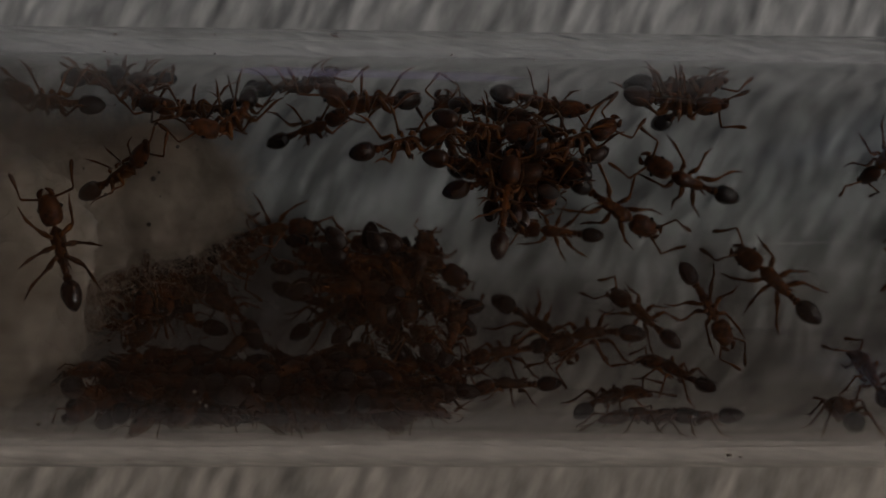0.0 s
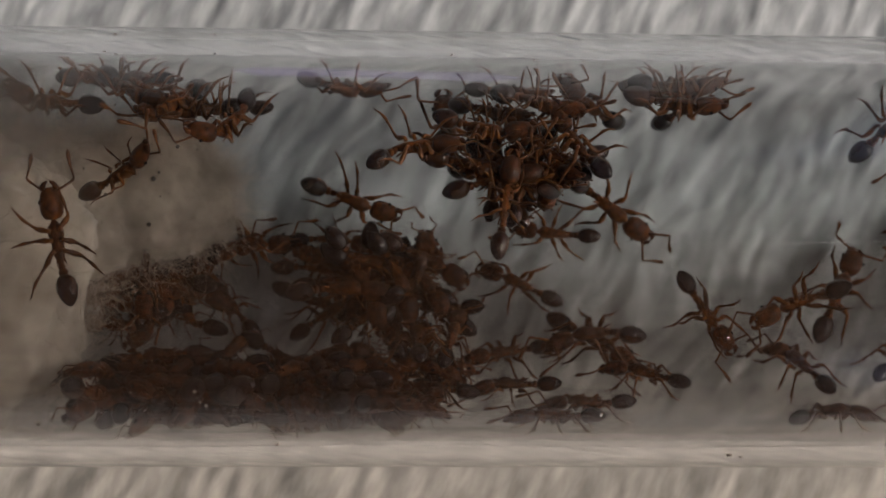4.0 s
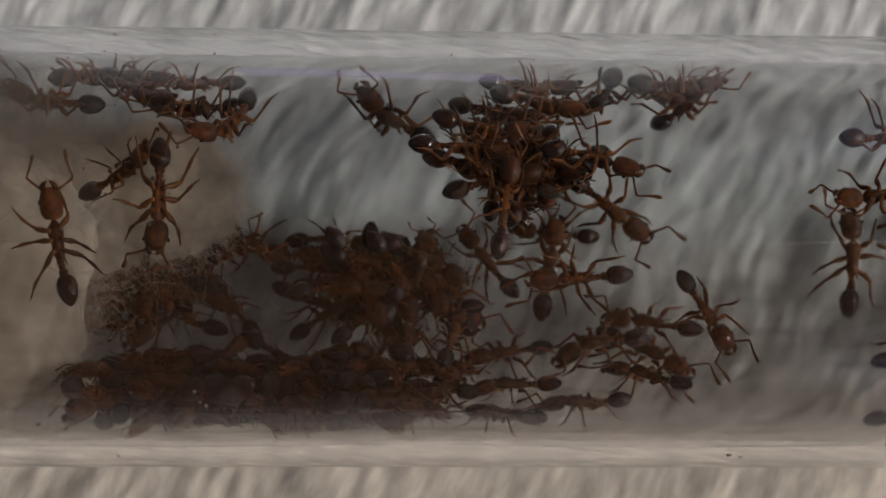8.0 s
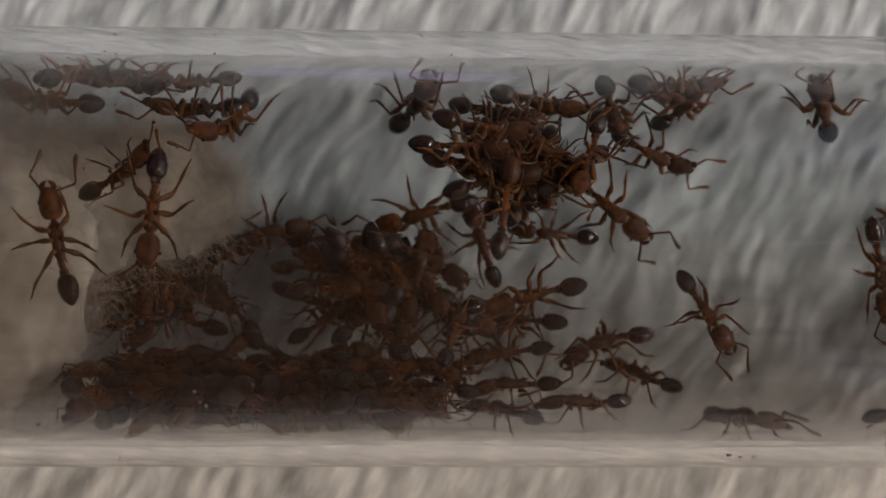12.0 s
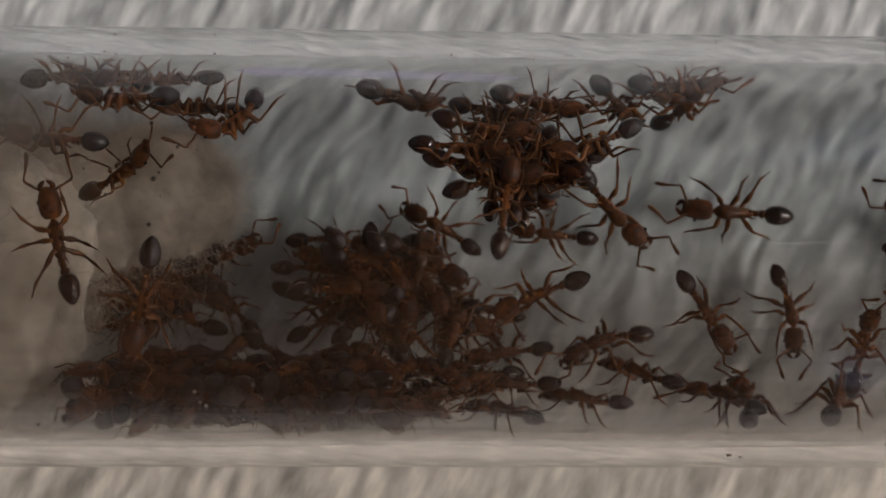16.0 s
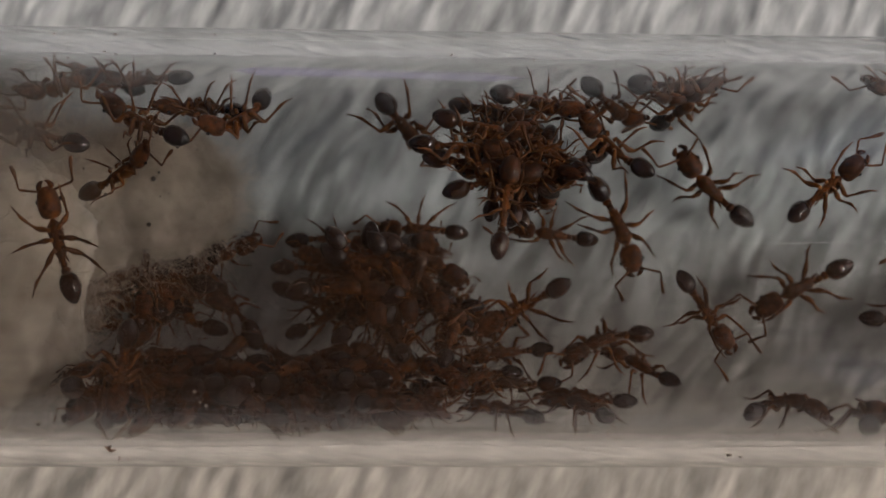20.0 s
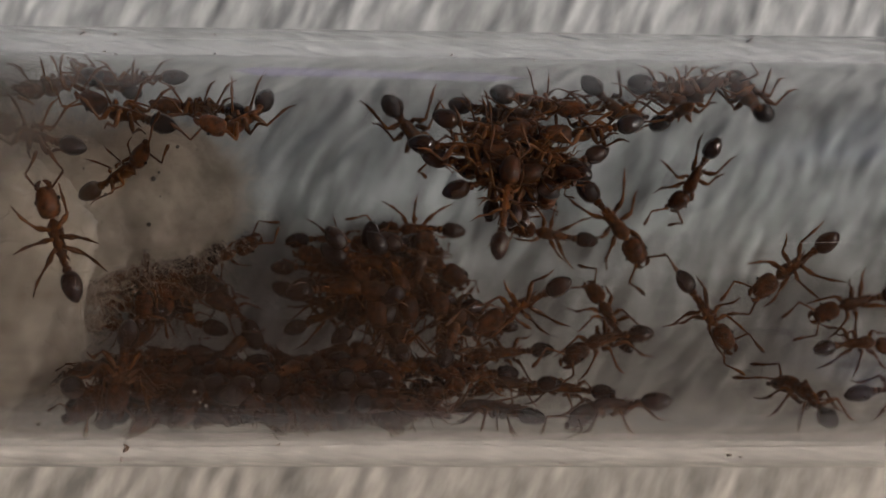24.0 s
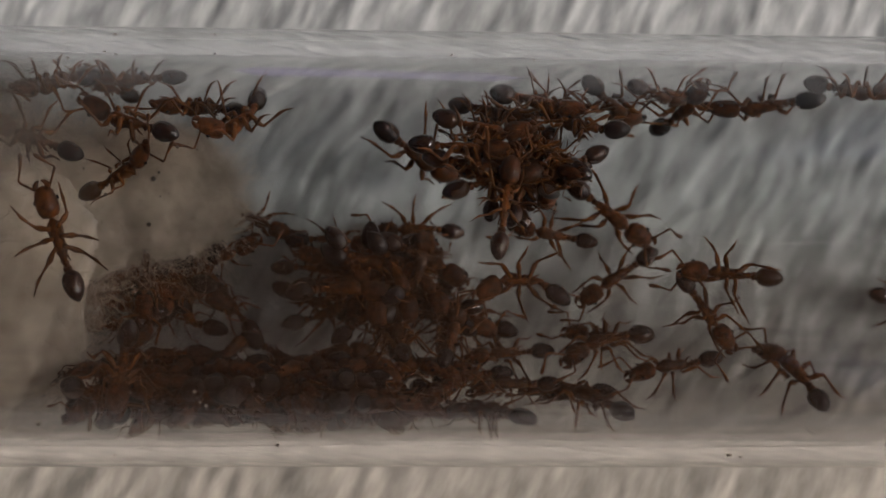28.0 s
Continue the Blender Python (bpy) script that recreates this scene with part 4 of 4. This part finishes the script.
    crawl(worker(0.88), 0,
          [(0, 7.6, 271.1, -180, 0, 0), (1, 6.87, 271.1, -180, 0, 0), (2, 5.23, 271.1, -180, 0, 0), (3, 4.24, 270.9, -180, 0, 0), (3.5, 4.24, 270.9, -180, 0, 0), (5.5, 2.6, 267, -198, -3, 3), (6, 2.12, 267.1, -208, -11, 11), (7, 2.09, 270.6, -202, -20, 20), (8, 2.12, 267.1, -220, -19, 19), (9, 2.35, 261.1, -221, 10, -10), (24, 2.35, 261.1, -219, 8, -8), (25, 2.12, 262.6, -221, 1, -1)],
          [(28, 2.12, 262.6, -225, 5, -5)])
    crawl(worker(0.87), 0,
          [(0, 9.26, 269.6, 164, -7, 7), (1, 8.85, 266.3, 136, -17, 17), (2, 7.89, 260.7, 122, 0, 0), (3, 6.26, 250.4, 153, 5, -5), (3.5, 5.69, 253, 170, 3, -3), (5.5, 5.43, 253, 184, -3, 3), (12, 5.38, 253, 177, -6, 6), (17, 5.54, 249.5, 155, -9, 9), (20, 5.65, 249.5, 160, -10, 10), (21.5, 5.58, 249.5, 159, -10, 10), (23.5, 4.91, 242, 170, 10, -10), (28, 4.91, 242, 173, 7, -7)])
    crawl(worker(0.89), 0,
          [(0, 6.47, 248.1, 31, -18, 18), (1, 6.93, 245.9, 32, -13, 13), (2, 8.95, 251.3, -23, -9, 9), (3, 11.97, 255.3, 15, -29, 29), (3.5, 13.36, 258.2, 3, -37, 37), (5.5, 17.38, 271, 0, -1, 1), (6, 17.49, 270.9, 0, 0, 0), (9, 17.7, 265.5, -9, -26, 26), (12.5, 17.74, 262.9, -5, -10, 10), (14.5, 18.19, 247.4, 11, 1, -1), (16, 20.25, 245.2, 0, 0, 0), (28, 20.25, 245.2, 0, 0, 0)])
    crawl(worker(1.10), 0,
          [(0, 21.17, 227.9, 52, -2, 2), (12.5, 19.77, 204.8, 64, 4, -4), (14.5, 16.68, 220.2, 66, -1, 1), (15, 16.52, 228.7, 67, -1, 1), (16, 15.42, 246.3, 66, -2, 2), (17, 15.71, 256.2, 84, -1, 1), (18, 16.02, 260, 78, 0, 0), (19, 16.36, 265.6, 81, -3, 3), (20, 16.21, 265.6, 72, 3, -3), (21, 16.46, 271, 179, 0, 0), (21.5, 16.25, 271, 156, -23, 23), (23.5, 14.18, 258.2, 123, 5, -5)],
          [(24, 14.17, 247.7, 110, 13, -13), (25, 14.34, 237.1, 102, 5, -5), (26, 14.41, 237.1, 104, 4, -4), (27, 14.28, 234.4, 106, 6, -6), (28, 14.01, 231.2, 117, 11, -11)])
    crawl(worker(1.10), 0,
          [(0, 13.68, 191.8, 135, 1, -1), (1, 11.33, 173.1, 142, 2, -2), (2, 11.44, 172.2, 135, 2, -2), (2.5, 12.85, 157.6, 92, 2, -2), (3, 14.5, 158.2, 60, 0, 0), (3.5, 16.02, 141.1, 62, 5, -5), (5.5, 20.39, 107.9, 77, 7, -7), (28, 20.39, 107.9, 77, 7, -7)])
    crawl(worker(0.92), 0,
          [(0, 16.96, 234.3, 99, 5, -5), (1, 17.14, 213.3, 99, -1, 1), (2, 17.03, 219.7, 115, 2, -2), (3, 17.49, 219.7, 111, 7, -7), (3.5, 17.94, 219.7, 86, 11, -11), (5.5, 18.74, 225.1, 23, 3, -3), (8, 18.94, 220.9, 20, 0, 0), (9, 20.46, 237.5, 0, 0, 0), (28, 20.46, 237.5, 0, 0, 0)])
    crawl(worker(1.10), 0,
          [(0, 15.18, 261.5, 87, -3, 3), (1, 15, 242.2, 91, 5, -5), (2, 14.86, 213.4, 93, 2, -2), (3, 15.64, 200.5, 70, 0, 0), (3.5, 15.87, 196.7, 67, -3, 3), (5.5, 17.11, 194.2, 51, 2, -2), (6, 17.06, 194.2, 49, -1, 1), (7, 17, 193.3, 58, 2, -2), (8, 16.8, 183, 88, 5, -5), (9, 16.31, 166.9, 96, 2, -2), (10, 15.3, 140.4, 108, 0, 0), (11, 14.72, 128.4, 119, -1, 1)],
          [(12, 14.75, 114.8, 108, 1, -1), (12.5, 15.37, 115.9, 87, 5, -5), (14.5, 17.88, 108.6, 42, -4, 4), (16, 20.17, 108, 33, 3, -3), (28, 20.17, 108, 33, 3, -3)])
    crawl(worker(0.86), 0.2,
          [(0, 17.65, 139.5, -108, -5, 5), (1, 17.56, 155.6, -100, -1, 1), (2, 17.56, 180.8, -106, 0, 0), (3, 17.89, 213.1, -225, -2, 2), (3.5, 19.06, 202.1, -177, -3, 3), (5.5, 21.44, 169.5, 0, 0, 0), (28, 21.44, 169.5, 0, 0, 0)])
    crawl(worker(0.86), 0,
          [(0, 7.97, 53.8, 10, 0, 0), (5.5, 7.97, 53.8, 10, 0, 0), (6, 7.68, 52.1, 14, 5, -5), (6.5, 8.99, 47.8, 13, 0, 0), (7, 12.09, 37.6, 12, 0, 0), (7.5, 13.82, 36, 9, -3, 3), (8, 15.31, 38.5, -6, 0, 0), (9, 18.1, 38.8, -8, 0, 0), (28, 18.1, 38.8, -8, 0, 0)])
    crawl(worker(0.86), 0,
          [(0, 18.21, 21.1, 179, 0, 0), (3.5, 17.42, 21.1, 177, -3, 3), (5.5, 15.82, 20.9, 174, 0, 0), (6, 15.45, 19.6, 172, -1, 1), (7, 14.9, 17.7, 165, 0, 0), (9, 14.31, 18, 179, 0, 0), (10, 13.72, 12.5, 147, 2, -2), (11, 13.99, 4.6, 106, -4, 4), (12, 14.65, -5.9, 79, 4, -4), (12.5, 14.59, -6.8, 79, 8, -8), (14.5, 14.44, 3.7, 100, -24, 24), (16, 16.51, 1.2, 0, 0, 0)],
          [(28, 17.7, 1.3, 0, 0, 0)])
    crawl(worker(1.09), 0,
          [(0, 21.51, 170.9, -171, 3, -3), (12.5, 20.58, 170.9, -171, 3, -3), (14.5, 17.4, 171.2, -167, -1, 1), (15, 16.24, 169.5, -187, -4, 4), (15.5, 14.11, 166, -186, -2, 2), (16, 11.97, 165.1, -184, 0, 0), (17, 10.82, 163.4, -201, -7, 7), (18, 10.42, 160.8, -203, -2, 2), (19, 10.81, 160.7, -185, 0, 0), (20, 10.97, 156.2, -226, -8, 8), (21, 11.4, 153.2, -249, -9, 9), (21.5, 11.3, 144.2, -250, -7, 7)],
          [(23.5, 12.02, 121.5, -257, -2, 2), (24, 11.7, 106.1, -242, -2, 2), (25, 11.33, 89.1, -201, 21, -21), (26, 12.26, 101.7, -220, -8, 8), (27, 13.16, 109.8, -190, -11, 11), (28, 12.32, 112.3, -163, -3, 3)])
    crawl(worker(0.93), 0,
          [(0, 20.59, 94.4, 170, -13, 13), (19, 19.31, 95, 170, -13, 13), (20, 17.4, 96, 170, -13, 13), (21, 16.44, 96.4, 189, -30, 30), (21.5, 15.42, 96.9, 202, -19, 19), (23.5, 11.05, 136.3, 243, -2, 2), (24, 10.23, 151.6, 246, 0, 0), (25, 10.29, 159.2, 248, 0, 0), (26, 9.36, 181.7, 257, -1, 1), (27, 8.63, 184.6, 238, -1, 1), (28, 7.26, 190.4, 215, 1, -1)])
    crawl(worker(0.86), 0,
          [(0, 8.33, 69.7, 2, -19, 19), (25, 8.33, 69.7, 2, -19, 19), (26, 10.85, 67, 1, -25, 25), (27, 12.83, 67.8, 1, -25, 25), (28, 14.61, 66.4, 17, -19, 19)])
    crawl(worker(1.09), 0.07,
          [(0, 21.74, 176.2, 147, -3, 3), (16, 19.88, 174.2, 136, 0, 0), (17, 17.47, 176.5, 126, -1, 1), (18, 15.75, 182.6, 174, 2, -2), (19, 14.29, 195.2, 198, -2, 2), (20, 14.64, 194, 208, 3, -3), (21, 14.86, 206.5, 237, 3, -3), (21.5, 13.86, 222.5, 230, 5, -5), (23.5, 6.89, 252.8, 189, 5, -5), (24, 6.42, 258.6, 203, 23, -23), (25, 6.16, 258.7, 173, 20, -20), (26, 6.07, 260.7, 157, 13, -13)],
          [(27, 5.84, 254.5, 140, 16, -16), (28, 5.78, 250.3, 136, 19, -19)])
    crawl(worker(0.86), 0,
          [(0, 17.5, -36.5, -80, 5, -5), (14.5, 16.29, -36.6, -80, 5, -5), (15, 15.49, -36.6, -81, 3, -3), (16, 14.25, -30.6, -85, -3, 3), (17, 13.07, -19.8, -115, -1, 1), (18, 10.96, -8.2, -137, -1, 1), (19, 10.94, 4.4, -91, 1, -1), (20, 12.84, 19.7, -39, 1, -1), (20.5, 14.09, 26.6, -43, -2, 2), (21, 15.89, 26.7, -15, 2, -2), (23.5, 17.89, 26.9, -12, 0, 0), (28, 17.89, 26.9, -12, 0, 0)])
    crawl(worker(0.86), 0,
          [(0, 18.1, -2.2, 170, -1, 1), (20, 17.31, -2.2, 170, -1, 1), (21.5, 15.33, -2.7, 169, 0, 0), (23.5, 12.18, -4.3, 148, 1, -1), (24, 11.59, -4.6, 145, 1, -1), (25, 9.88, -7.9, 146, -3, 3), (26, 9.15, -7.9, 133, 1, -1), (27, 9.25, -7.9, 151, -2, 2), (28, 9.35, -7, 184, 0, 0)])
    crawl(worker(0.95), 0,
          [(0, 22.4, 195.6, -180, 0, 0), (21.5, 21.25, 195.7, -180, 0, 0), (23.5, 18.02, 195.9, -180, 0, 0), (24, 16.88, 199.7, -164, 4, -4), (25, 14.67, 198.3, -167, 6, -6), (26, 13.41, 205.1, -157, -4, 4), (27, 11.55, 215.3, -148, 6, -6), (28, 9.26, 228.4, -167, -3, 3)])
    crawl(worker(0.89), 0,
          [(0, 21.21, 215.6, 12, -5, 5), (21.5, 19.83, 215.7, 12, -5, 5), (23.5, 17.4, 221.8, 27, -4, 4), (24, 16.74, 217.1, 2, -17, 17), (25, 16.87, 215.8, -37, -9, 9), (26, 19.25, 209.6, -24, -3, 3), (27, 19.93, 209.5, -24, -3, 3), (28, 19.24, 200.3, -13, 2, -2)])
    crawl(worker(0.91), 0,
          [(0, 20.59, 268.2, 165, -3, 3), (12.5, 18.42, 268.5, 165, -3, 3), (14.5, 14.82, 270.9, 174, -5, 5), (15, 13.47, 258.2, 136, 12, -12), (16, 10.96, 246.5, 140, 15, -15), (17, 10.01, 250.2, 176, 10, -10), (18, 8.58, 269.7, 200, -10, 10), (19, 6.09, 266.6, 155, 0, 0), (20, 5.35, 255.7, 132, 21, -21), (21, 4.56, 257, 139, 19, -19), (21.5, 4.41, 257, 145, 28, -28), (23.5, 2.26, 259, 148, 16, -16)],
          [(24, 2.13, 261.1, 144, 10, -10), (28, 1.63, 265.2, 146, -5, 5)])
    crawl(worker(0.84), 0,
          [(0, -10.6, 152, -25, 0, 0), (24, -10.4, 153, -25, 0, 0), (25, -9.4, 156.5, -25, 0, 0), (25.5, -8.74, 160.3, -25, 0, 0), (26, -8.03, 165.2, -25, 2, -2),
           (26.5, -7.56, 167.9, -26, 4, -4), (27, -7.41, 168.5, -26, 3, -3), (28, -7.09, 169.1, -26, 0, 0)])
    twitch()


motions()
